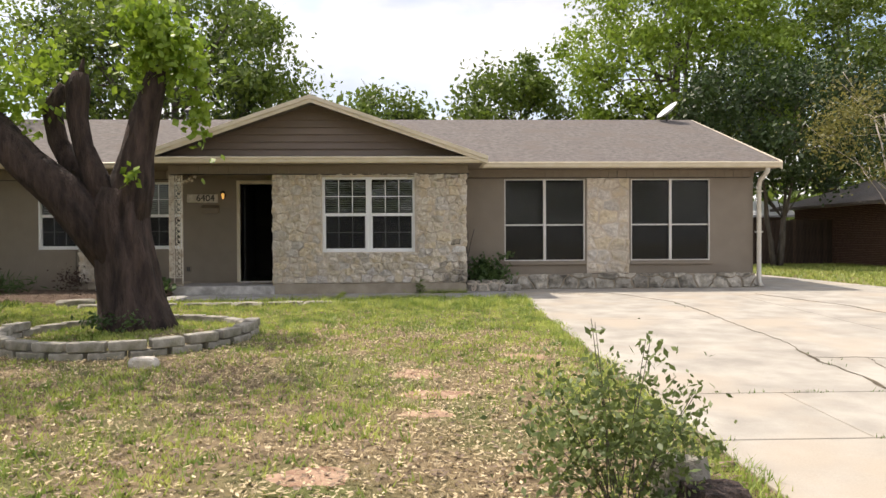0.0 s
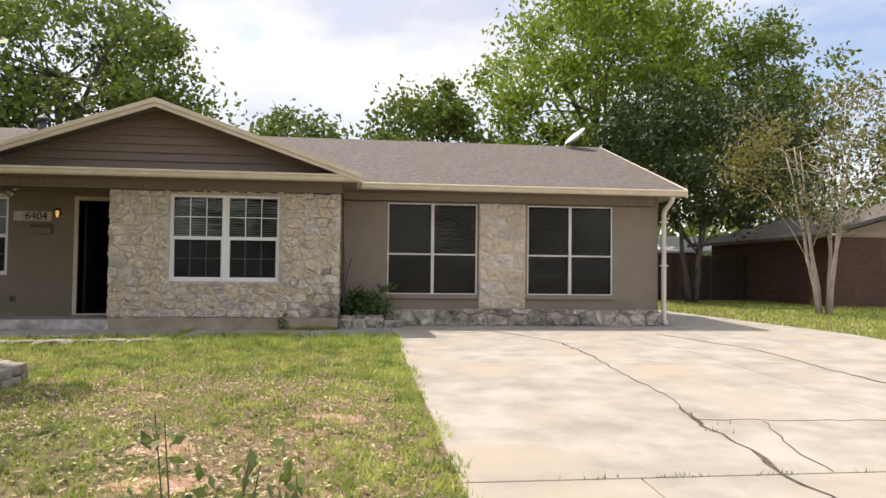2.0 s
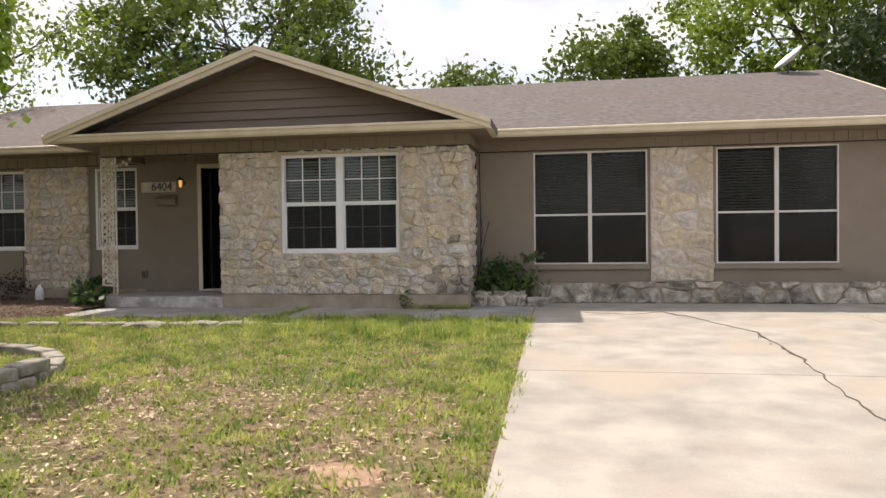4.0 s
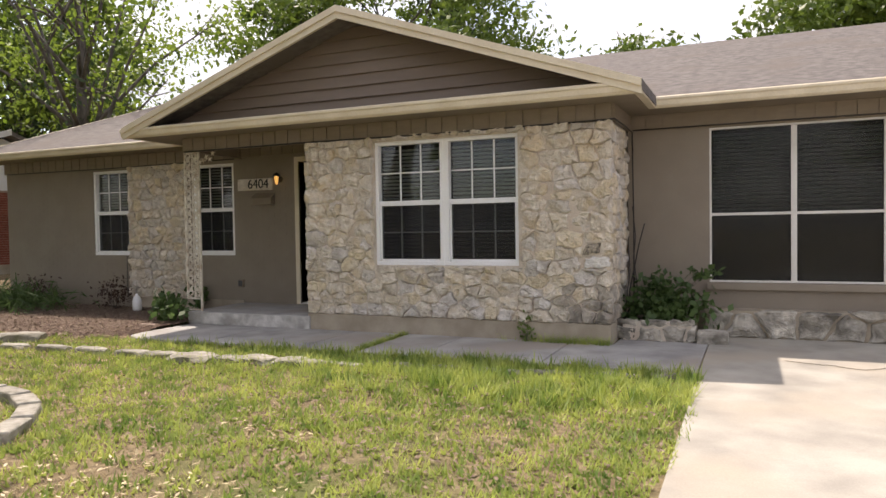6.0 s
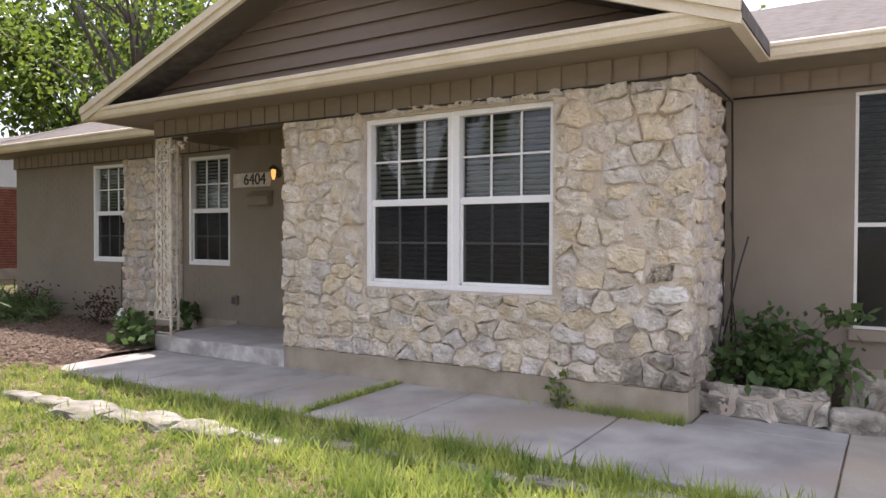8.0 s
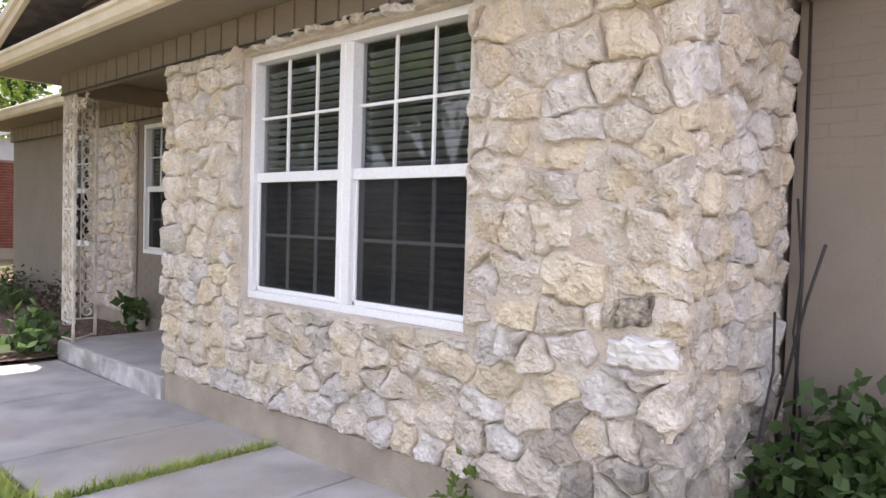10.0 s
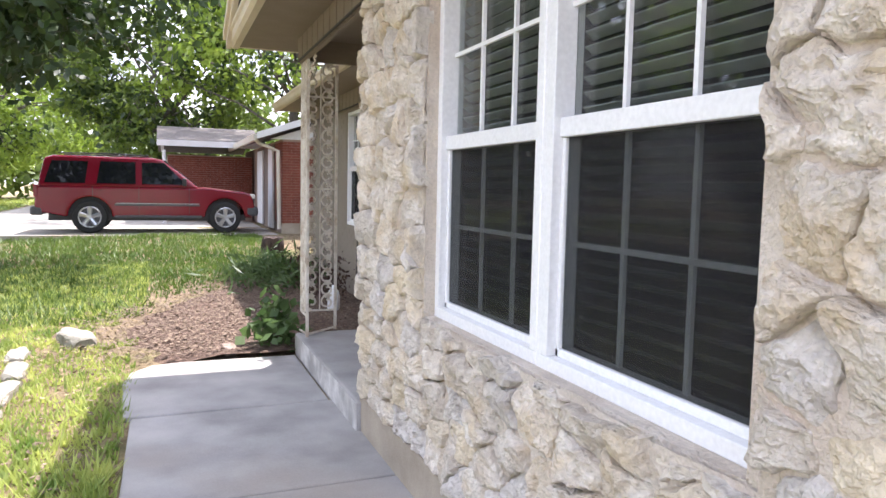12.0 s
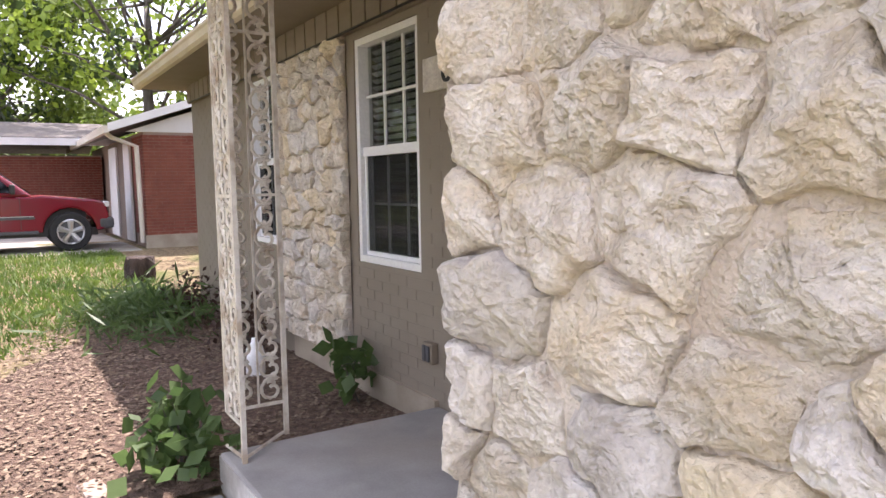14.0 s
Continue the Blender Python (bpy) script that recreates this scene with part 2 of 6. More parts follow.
M_OFFWHITE = mat("offwhite_siding", (0.66, 0.66, 0.66), (0.74, 0.74, 0.74), scale=3, rough=0.6, bump=0.05)
M_EDGE = mat("weathered_flag", (0.21, 0.195, 0.16), (0.43, 0.40, 0.345), scale=9, rough=0.95, bump=0.8, fine=60, c3=(0.17, 0.16, 0.11), rnd=0.12, big=4, dist=0.012)
M_DISH = mat("dish_white", (0.72, 0.74, 0.74), (0.78, 0.8, 0.8), scale=3, rough=0.4, bump=0.0)
M_PORCH = mat("worn_white_edge", (0.30, 0.285, 0.265), (0.62, 0.60, 0.57), scale=7, rough=0.9, bump=0.4, fine=60, c3=(0.33, 0.31, 0.28), big=3.2)
M_SIDING_R = mat("tan_siding", (0.30, 0.245, 0.18), (0.38, 0.31, 0.235), scale=3, rough=0.7, bump=0.1, stretch=(0.4, 1, 5))
M_CRACK = mat("crack_dirt", (0.04, 0.033, 0.024), (0.14, 0.115, 0.075), scale=20, rough=1.0, bump=0.3)


def emit_mat(name, col, power):
    m = bpy.data.materials.new(name)
    m.use_nodes = True
    p = m.node_tree.nodes["Principled BSDF"]
    p.inputs["Emission Color"].default_value, p.inputs["Emission Strength"].default_value = (*col, 1), power
    p.inputs["Base Color"].default_value = (*col, 1)
    return m


M_BULB = emit_mat("lamp_glow", (1.0, 0.55, 0.15), 0.45)


def lawn_mat():
    """Earth, straw thatch and green in patches."""
    m = mat("lawn_soil", (0.15, 0.105, 0.06), (0.36, 0.275, 0.155), scale=13, rough=1.0, bump=1.0, fine=90, c3=(0.14, 0.16, 0.045), big=0.55, dist=0.03)
    return m


M_LAWN = lawn_mat()
M_DIRT = mat("red_dirt", (0.27, 0.155, 0.10), (0.46, 0.32, 0.225), scale=9, rough=1.0, bump=0.7, fine=60, dist=0.02)
M_MULCH = mat("brown_mulch", (0.075, 0.045, 0.032), (0.19, 0.125, 0.09), scale=22, rough=1.0, bump=1.0, fine=80, dist=0.03)


# ---- mesh helpers ----
def mesh_ob(name, verts, faces, material, parent=None, smooth=False):
    me = bpy.data.meshes.new(name)
    me.from_pydata([tuple(v) for v in verts], [], faces)
    me.materials.append(material)
    if smooth:
        me.polygons.foreach_set("use_smooth", [True] * len(me.polygons))
    me.update()
    ob = new(name, me)
    ob.parent = parent
    return ob


def fast_mesh(name, verts, size, material, parent=None):
    """Many loose faces of the same corner count, given as one array of corners."""
    verts = np.asarray(verts, dtype=np.float32).reshape(-1, 3)
    nf = len(verts) // size
    me = bpy.data.meshes.new(name)
    me.vertices.add(len(verts))
    me.vertices.foreach_set("co", verts.ravel())
    me.loops.add(len(verts))
    me.loops.foreach_set("vertex_index", np.arange(len(verts), dtype=np.int32))
    me.polygons.add(nf)
    me.polygons.foreach_set("loop_start", np.arange(0, nf * size, size, dtype=np.int32))
    me.materials.append(material)
    me.update(calc_edges=True)
    ob = new(name, me)
    ob.parent = parent
    return ob


class Parts:
    """Collects boxes and tubes into one mesh."""

    def __init__(self):
        self.v, self.f = [], []

    def box(self, x0, x1, y0, y1, z0, z1):
        b = len(self.v)
        self.v += [(x, y, z) for z in (z0, z1) for y in (y0, y1) for x in (x0, x1)]
        self.f += [[b + i for i in q] for q in ((0, 2, 3, 1), (4, 5, 7, 6), (0, 1, 5, 4), (2, 6, 7, 3), (0, 4, 6, 2), (1, 3, 7, 5))]
        return self

    def prism(self, outline, a, b, axis="y"):
        """A polygon swept along an axis; the outline lies in the other two axes."""
        k, s = len(outline), len(self.v)
        for c in (a, b):
            for p, q in outline:
                self.v.append({"y": (p, c, q), "x": (c, p, q), "z": (p, q, c)}[axis])
        self.f += [list(range(s, s + k))[::-1], list(range(s + k, s + 2 * k))]
        self.f += [[s + i, s + (i + 1) % k, s + k + (i + 1) % k, s + k + i] for i in range(k)]
        return self

    def tube(self, pts, radii, seg=8, rough=0.0):
        pts = [Vector(p) for p in pts]
        s = len(self.v)
        for i, p in enumerate(pts):
            d = (pts[min(i + 1, len(pts) - 1)] - pts[max(i - 1, 0)]).normalized()
            u = d.cross(Vector((0.31, 0.95, 0.1))).normalized()
            w = d.cross(u)
            for k in range(seg):
                a = 2 * math.pi * k / seg
                r = radii[i]
                if rough:
                    r *= 1 + rough * noise.noise(Vector((p.x * 3 + math.cos(a) * 2, p.y * 3 + math.sin(a) * 2, p.z * 1.3)))
                    if seg > 24:
                        r *= 1 - 0.16 * abs(noise.noise(Vector((math.cos(a) * 5, math.sin(a) * 5, p.z * 1.1))))
                self.v.append(tuple(p + (u * math.cos(a) + w * math.sin(a)) * r))
        for i in range(len(pts) - 1):
            for k in range(seg):
                a, b = s + i * seg + k, s + i * seg + (k + 1) % seg
                self.f.append([a, b, b + seg, a + seg])
        self.f += [[s + k for k in range(seg)], [s + (len(pts) - 1) * seg + k for k in range(seg)][::-1]]
        return self

    def make(self, name, material, parent=None, smooth=False, bevel=0.0):
        ob = mesh_ob(name, self.v, self.f, material, parent, smooth)
        bm = bmesh.new()
        bm.from_mesh(ob.data)
        bmesh.ops.recalc_face_normals(bm, faces=bm.faces)
        bm.to_mesh(ob.data)
        bm.free()
        if bevel:
            md = ob.modifiers.new("bevel", "BEVEL")
            md.width, md.segments, md.limit_method = bevel, 2, "ANGLE"
        return ob


def empty(name, label, category, group="", kind="", at=(0, 0, 0)):
    ob = new(name)
    ob.location = at
    return tagged(ob, label, category, group, kind)


def ground_z(x, y):
    z = min(0.0, 0.031 * (y + 1))
    k = min(1.0, max(0.0, (-x - 7.0) / 8.0))
    return z + 0.20 * k * k * (3 - 2 * k) - 0.02


# ---- ground ----
def build_ground():
    xs = [-400, -150, -70, -45] + [-32 + i * 0.8 for i in range(80)] + [45, 70, 150, 400]
    ys = [-300, -120, -60, -32] + [-20 + i * 0.8 for i in range(60)] + [40, 70, 150, 400]
    v = [(x, y, ground_z(x, max(y, -30)) + 0.02 * noise.noise(Vector((x * 0.7, y * 0.7, 3)))) for y in ys for x in xs]
    w = len(xs)
    f = [[j * w + i, j * w + i + 1, (j + 1) * w + i + 1, (j + 1) * w + i] for j in range(len(ys) - 1) for i in range(w - 1)]
    tagged(mesh_ob("ground", v, f, M_LAWN, smooth=True), "patchy lawn of green and dry grass over brown soil", "lawn", kind="structure")


def slab(name, x0, x1, y0, y1, top, depth, material, parent=None, bevel=0.01, step=1.0):
    """A slab that follows the fall of the ground along y."""
    n = max(1, int((y1 - y0) / step))
    p = Parts()
    ol = [(y0 + (y1 - y0) * i / n, min(0.0, 0.031 * (y0 + (y1 - y0) * i / n + 1)) + top) for i in range(n + 1)]
    ol += [(y1, ol[-1][1] - depth), (y0, ol[0][1] - depth)]
    p.prism(ol, x0, x1, "x")
    return p.make(name, material, parent, bevel=bevel)


build_ground()
drive = empty("driveway", "pale weathered concrete driveway with cracks and joints", "driveway", kind="structure")
slab_rows = ((-20.0, -14.4), (-14.385, -9.805), (-9.79, -8.57), (-8.555, -4.245), (-4.235, 0.95))
for ya, yb in slab_rows:
    for xa, xb in (((3.87, 4.99), (5.0, 8.0), (8.012, 12.1)) if yb == -8.57 else ((3.87, 8.0), (8.012, 12.1))):
        slab("concrete_slab", xa, xb, ya, yb, 0.0, 0.15, M_CONC, drive, 0.008)
slab("concrete_slab", 9.75, 12.1, 0.96, 8.0, 0.0, 0.15, M_CONC, drive, 0.008)


def crack(name, pts, width, parent):
    """A jagged dirt-filled crack lying on the slab."""
    rnd = random.Random(len(pts) * 7 + int(pts[0][0] * 10))
    line = []
    for (xa, ya), (xb, yb) in zip(pts, pts[1:]):
        k = max(2, int(math.hypot(xb - xa, yb - ya) / 0.12))
        line += [(xa + (xb - xa) * i / k + rnd.uniform(-0.03, 0.03), ya + (yb - ya) * i / k + rnd.uniform(-0.03, 0.03)) for i in range(k)]
    line.append(pts[-1])
    p = Parts()
    for i, (x, y) in enumerate(line):
        dx, dy = (line[min(i + 1, len(line) - 1)][0] - line[max(i - 1, 0)][0], line[min(i + 1, len(line) - 1)][1] - line[max(i - 1, 0)][1])
        d = math.hypot(dx, dy) or 1
        w = width * rnd.uniform(0.3, 1.0) * (0.25 + 1.2 * max(0.0, noise.noise(Vector((x * 1.7, y * 1.7, width * 90))) + 0.35))
        z = min(0.0, 0.031 * (y + 1)) + 0.004
        p.v += [(x - dy / d * w, y + dx / d * w, z), (x, y, z + 0.004), (x + dy / d * w, y - dx / d * w, z)]
        if i:
            b = 3 * i
            p.f += [[b - 3, b, b + 1, b - 2], [b - 2, b + 1, b + 2, b - 1]]
    return p.make(name, M_CRACK, parent)


crack("crack", [(5.63, -0.41), (6.38, -2.16), (6.4, -3.6), (6.29, -5.28), (6.26, -6.21), (6.12, -6.95), (6.03, -7.35), (6.06, -8.0), (5.95, -8.6), (5.96, -8.95), (5.91, -9.7), (6.15, -12.0)], 0.026, drive)
crack("crack", [(6.06, -7.12), (7.22, -7.24), (8.6, -7.3)], 0.014, drive)
crack("crack", [(8.4, -1.0), (9.12, -3.02), (9.02, -4.78), (9.07, -6.0), (9.6, -8.0)], 0.022, drive)
crack("crack", [(6.64, -7.2), (6.39, -7.92), (6.3, -8.55)], 0.007, drive)
crack("crack", [(4.6, -0.55), (5.2, -0.75), (5.63, -0.41)], 0.012, drive)

walk_path = empty("front_walk", "grey concrete front walk with joints, in the shade of the eave", "path", kind="structure")
end_slab = Parts().prism([(-1.62, -1.36), (-2.40, -1.40), (-2.70, -1.36), (-2.88, -1.22), (-2.93, -1.0), (-2.93, -0.115), (-1.62, -0.115)], -0.1, -0.001, "z")
end_slab.make("walk_slab", M_WALKC, walk_path, bevel=0.012)
for xa, xb in ((-1.608, -0.306), (-0.296, 0.42), (0.45, 1.16), (1.172, 2.44), (2.452, 3.86)):
    slab("walk_slab", xa, xb, -1.32, -0.06, 0.0, 0.1, M_WALKC, walk_path, 0.012)
slab("walk_slab", 2.92, 3.86, -0.05, 0.9, -0.001, 0.1, M_WALKC, walk_path, 0.012)
slab("walk_slab", 3.87, 9.7, 0.955, 1.1, -0.002, 0.1, M_WALKC, walk_path, 0.0)

# ---- house shell ----
WALL_Y = 1.12
house = empty("house", "single-storey taupe brick house with stone facing and grey shingle roof", "house")


def wall_run(name, x0, x1, z0, z1, y0, y1, holes, material):
    """A wall along x with rectangular openings (xa, xb, za, zb)."""
    p = Parts()
    edges = sorted({x0, x1, *[h[0] for h in holes], *[h[1] for h in holes]})
    for a, b in zip(edges, edges[1:]):
        here = sorted([h for h in holes if h[0] <= a + 1e-6 and h[1] >= b - 1e-6], key=lambda h: h[2])
        z = z0
        for h in here:
            if h[2] > z:
                p.box(a, b, y0, y1, z, h[2])
            z = h[3]
        if z < z1:
            p.box(a, b, y0, y1, z, z1)
    return p.make(name, material, house)


WIN_A = (-0.005, 1.865, 0.835, 2.355)
WIN_B = (3.835, 5.615, 0.60, 2.40)
WIN_C = (6.65, 8.42, 0.60, 2.40)
WIN_D = (-4.0, -3.168, 0.905, 2.355)
WIN_E = (-6.25, -5.40, 0.905, 2.355)
DOOR = (-1.93, -1.02, 0.19, 2.31)
wall_run("wall", -8.5, -1.0, -0.1, 2.62, WALL_Y, WALL_Y + 0.2, [WIN_D, WIN_E, DOOR], M_PAINT)
wall_run("wall", 2.9, 9.4, -0.1, 2.62, WALL_Y, WALL_Y + 0.2, [WIN_B, WIN_C], M_PAINT)
wall_run("stone_backing", -0.95, 2.86, 0.21, 2.42, -0.049, 0.15, [WIN_A], M_MORTAR)
Parts().box(-1.0, 2.9, -0.075, 0.15, -0.1, 0.21).make("foundation", M_FOUND, house, bevel=0.01)
Parts().box(2.70, 2.862, 0.15, 1.32, 0.21, 2.62).make("stone_return", M_MORTAR, house)
Parts().box(-0.95, -0.80, 0.15, 1.32, 0.21, 2.62).make("stone_return", M_MORTAR, house)
Parts().box(2.72, 2.9, 0.15, 1.12, -0.1, 0.21).make("foundation", M_FOUND, house)
Parts().box(9.2, 9.4, WALL_Y + 0.2, 10.0, -0.1, 2.62).make("wall", M_PAINT, house)
Parts().box(-8.5, -8.3, WALL_Y + 0.2, 10.0, -0.1, 2.62).make("wall", M_PAINT, house)
Parts().box(-8.5, 9.4, 10.0, 10.2, -0.1, 2.62).make("wall", M_PAINT, house)
# added room shell, coloured near-black so the openings read as unlit
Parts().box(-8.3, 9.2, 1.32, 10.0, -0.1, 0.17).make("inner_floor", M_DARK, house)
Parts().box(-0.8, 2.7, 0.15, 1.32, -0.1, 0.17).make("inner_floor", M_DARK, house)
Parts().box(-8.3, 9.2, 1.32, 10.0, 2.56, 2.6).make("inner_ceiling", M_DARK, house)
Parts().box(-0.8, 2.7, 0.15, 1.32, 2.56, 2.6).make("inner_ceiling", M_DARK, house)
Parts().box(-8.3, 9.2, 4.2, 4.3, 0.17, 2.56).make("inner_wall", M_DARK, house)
# porch
Parts().box(-3.0, -0.96, -0.10, WALL_Y - 0.002, -0.1, 0.17).make("porch_slab", M_WALKC, house, bevel=0.015)
Parts().box(-5.2, -3.0, WALL_Y - 0.03, WALL_Y - 0.002, -0.1, 0.2).make("foundation", M_FOUND, house)

Parts().box(-2.995, -0.965, -0.104, -0.098, 0.0, 0.158).make("porch_riser", M_PORCH, house)

# roof
EAVE_Y, EAVE_Z, RIDGE_Y, RIDGE_Z = 0.62, 2.74, 5.6, 4.47


def roof():
    p = Parts()
    t = 0.10
    p.prism([(EAVE_Y, EAVE_Z), (RIDGE_Y, RIDGE_Z), (10.6, EAVE_Z), (10.6, EAVE_Z - t), (RIDGE_Y, RIDGE_Z - t), (EAVE_Y, EAVE_Z - t)], -8.95, 9.75, "x")
    p.make("main_roof", M_SHINGLE, house)
    g = Parts()
    s = 1.17 / 3.42
    for sx in (1, -1):
        # two slopes of the front gable, ending in the main roof
        cx = -0.15
        a, b = cx + sx * 3.46, cx
        yb = EAVE_Y + 3.3
        v = [(a, -0.58, 2.72), (b, -0.58, 3.90), (b, yb, 3.90), (a, EAVE_Y + 0.05, 2.72)]
        k = len(g.v)
        g.v += v + [(x, y, z - t) for x, y, z in v]
        g.f += [[k, k + 1, k + 2, k + 3], [k + 7, k + 6, k + 5, k + 4], [k, k + 4, k + 5, k + 1], [k + 1, k + 5, k + 6, k + 2], [k + 2, k + 6, k + 7, k + 3], [k + 3, k + 7, k + 4, k]]
    g.make("gable_roof", M_SHINGLE, house)


roof()
# gable face: overlapping horizontal boards
gp = Parts()
cx, hb = -0.15, 0.145
z = 2.76
while z < 3.66:
    half = max(0.06, (3.80 - z) / (1.17 / 3.42))
    half2 = max(0.02, (3.80 - z - hb) / (1.17 / 3.42))
    gp.prism([(cx - half, z), (cx + half, z), (cx + half2, z + hb), (cx - half2, z + hb)], -0.135 , -0.10)
    k = len(gp.v) - 8
    for i in (0, 1):
        gp.v[k + i] = (gp.v[k + i][0], -0.168, gp.v[k + i][2])
    z += hb
gp.make("gable_siding", M_SIDING, house)
Parts().prism([(-0.52, 2.712), (-0.08, 2.78), (-0.08, 2.70), (-0.52, 2.66)], -3.5, 3.2, "x").make("gable_apron", M_SHINGLE, house)
# rake boards
rk = Parts()
for sx in (1, -1):
    ex, ez = cx + sx * 3.46, 2.715
    for inset, dep, ya in ((0.0, 0.075, -0.625), (0.06, 0.13, -0.60)):
        rk.prism([(ex, ez - inset), (cx, 3.905 - inset), (cx, 3.905 - dep - inset * 0.3), (ex, ez - dep - inset * 0.3)], ya, -0.56)
rk.make("rake_board", M_TRIM, house)


def gutter(name, x0, x1, y, ztop):
    p = Parts()
    p.prism([(y, ztop), (y - 0.085, ztop), (y - 0.10, ztop - 0.012), (y - 0.10, ztop - 0.035), (y - 0.085, ztop - 0.05), (y - 0.075, ztop - 0.10), (y - 0.05, ztop - 0.125), (y, ztop - 0.125)], x0, x1, "x")
    return p.make(name, M_TRIM, house)


gutter("gutter", -3.68, 3.27, -0.49, 2.71)
gutter("gutter", 3.30, 9.78, 0.64, 2.725)
gutter("gutter", -9.0, -3.60, 0.64, 2.725)
Parts().prism([(-0.49, 2.725), (0.62, 2.725), (0.62, 2.60), (-0.49, 2.60)], 3.20, 3.30, "x").make("fascia", M_TRIM, house)
Parts().prism([(-0.49, 2.725), (0.62, 2.725), (0.62, 2.60), (-0.49, 2.60)], -3.70, -3.60, "x").make("fascia", M_TRIM, house)
Parts().prism([(EAVE_Y - 0.05, EAVE_Z), (RIDGE_Y, RIDGE_Z), (RIDGE_Y, RIDGE_Z - 0.17), (EAVE_Y - 0.05, EAVE_Z - 0.17)], 9.75, 9.79, "x").make("barge_board", M_TRIM, house)
Parts().prism([(EAVE_Y - 0.05, EAVE_Z), (RIDGE_Y, RIDGE_Z), (RIDGE_Y, RIDGE_Z - 0.17), (EAVE_Y - 0.05, EAVE_Z - 0.17)], -8.99, -8.95, "x").make("barge_board", M_TRIM, house)
Parts().prism([(1.13, 2.62), (RIDGE_Y, RIDGE_Z - 0.12), (10.1, 2.62)], 9.3, 9.4, "x").make("gable_end", M_PAINT, house)
Parts().prism([(1.13, 2.62), (RIDGE_Y, RIDGE_Z - 0.12), (10.1, 2.62)], -8.5, -8.4, "x").make("gable_end", M_PAINT, house)
# soffits
Parts().box(-3.62, 3.22, -0.50, 0.64, 2.595, 2.61).make("soffit", M_FRIEZE, house)
Parts().box(3.22, 9.75, 0.62, WALL_Y + 0.05, 2.60, 2.615).make("soffit", M_FRIEZE, house)
Parts().box(-8.95, 3.22, 0.645, WALL_Y + 0.05, 2.60, 2.615).make("soffit", M_FRIEZE, house)
Parts().box(9.4, 9.75, WALL_Y + 0.05, 10.5, 2.60, 2.615).make("soffit", M_FRIEZE, house)


def frieze(x0, x1, y, z0, z1):
    """Grooved panel under the eave: boards with a gap between each."""
    p = Parts()
    p.box(x0, x1, y - 0.004, y + 0.03, z0, z1)
    x = x0
    while x < x1 - 0.01:
        b = min(x + 0.195, x1)
        p.box(x + 0.009, b - 0.009, y - 0.018, y - 0.003, z0 + 0.004, z1 - 0.001)
        x += 0.2
    p.make("frieze", M_FRIEZE, house)


frieze(-3.05, 2.93, -0.06, 2.40, 2.594)
frieze(2.93, 9.4, WALL_Y - 0.035, 2.43, 2.599)
frieze(-8.5, -3.0, WALL_Y - 0.035, 2.40, 2.599)
frieze(-3.0, -0.99, WALL_Y - 0.02, 2.43, 2.599)
Parts().box(2.90, 2.95, -0.05, 1.08, 2.42, 2.594).make("frieze_return", M_FRIEZE, house)
Parts().box(-3.07, -3.02, -0.05, 1.08, 2.42, 2.594).make("frieze_return", M_FRIEZE, house)


# ---- stone facing ----
def clip_poly(poly, nx, ny, c):
    """Keep the side where nx*x + ny*y <= c."""
    out = []
    for i, p in enumerate(poly):
        q = poly[(i + 1) % len(poly)]
        a, b = nx * p[0] + ny * p[1] - c, nx * q[0] + ny * q[1] - c
        if a <= 0:
            out.append(p)
        if (a < 0 < b) or (b < 0 < a):
            s = a / (a - b)
            out.append((p[0] + (q[0] - p[0]) * s, p[1] + (q[1] - p[1]) * s))
    return out


def stone_cells(w, h, size, seed, keep_out=None):
    """Irregular cells that fill a w x h rectangle, with rows of uneven stones, round an opening."""
    rnd = random.Random(seed)
    pts, z = [], 0.0
    while z < h + size:
        rh = size * rnd.uniform(0.62, 1.25)
        x = rnd.uniform(-0.6, 0) * size
        while x < w + size:
            rw = size * rnd.choice((0.7, 0.95, 1.2, 1.5, 1.9))
            pts.append((x + rw / 2 + rnd.uniform(-0.15, 0.15) * size, z + rh / 2 + rnd.uniform(-0.3, 0.3) * rh))
            x += rw
        z += rh
    cells = []
    ax = 0.72
    for i, (px, pz) in enumerate(pts):
        poly = [(0, 0), (w, 0), (w, h), (0, h)]
        for j, (qx, qz) in enumerate(pts):
            if i == j or abs(qx - px) > 4 * size or abs(qz - pz) > 4 * size:
                continue
            dx, dz = (qx - px) * ax * ax, qz - pz
            c = (ax * ax * (qx * qx - px * px) + qz * qz - pz * pz) / 2
            poly = clip_poly(poly, dx, dz, c)
            if len(poly) < 3:
                break
        if len(poly) < 3:
            continue
        polys = [poly]
        if keep_out:
            a, b, c, d = keep_out
            xs, zs = [p[0] for p in poly], [p[1] for p in poly]
            if max(xs) > a and min(xs) < b and max(zs) > c and min(zs) < d:
                mx, mz = sum(xs) / len(xs), sum(zs) / len(zs)
                opts = [clip_poly(poly, 1, 0, a), clip_poly(poly, -1, 0, -b), clip_poly(poly, 0, 1, c), clip_poly(poly, 0, -1, -d)]
                opts = [o for o in opts if len(o) > 2]
                polys = [max(opts, key=area)] if opts else []
        for q in polys:
            if area(q) > 0.15 * size * size:
                cells.append(q)
    return cells


def area(q):
    return 0.5 * abs(sum(a[0] * b[1] - b[0] * a[1] for a, b in zip(q, q[1:] + q[:1])))


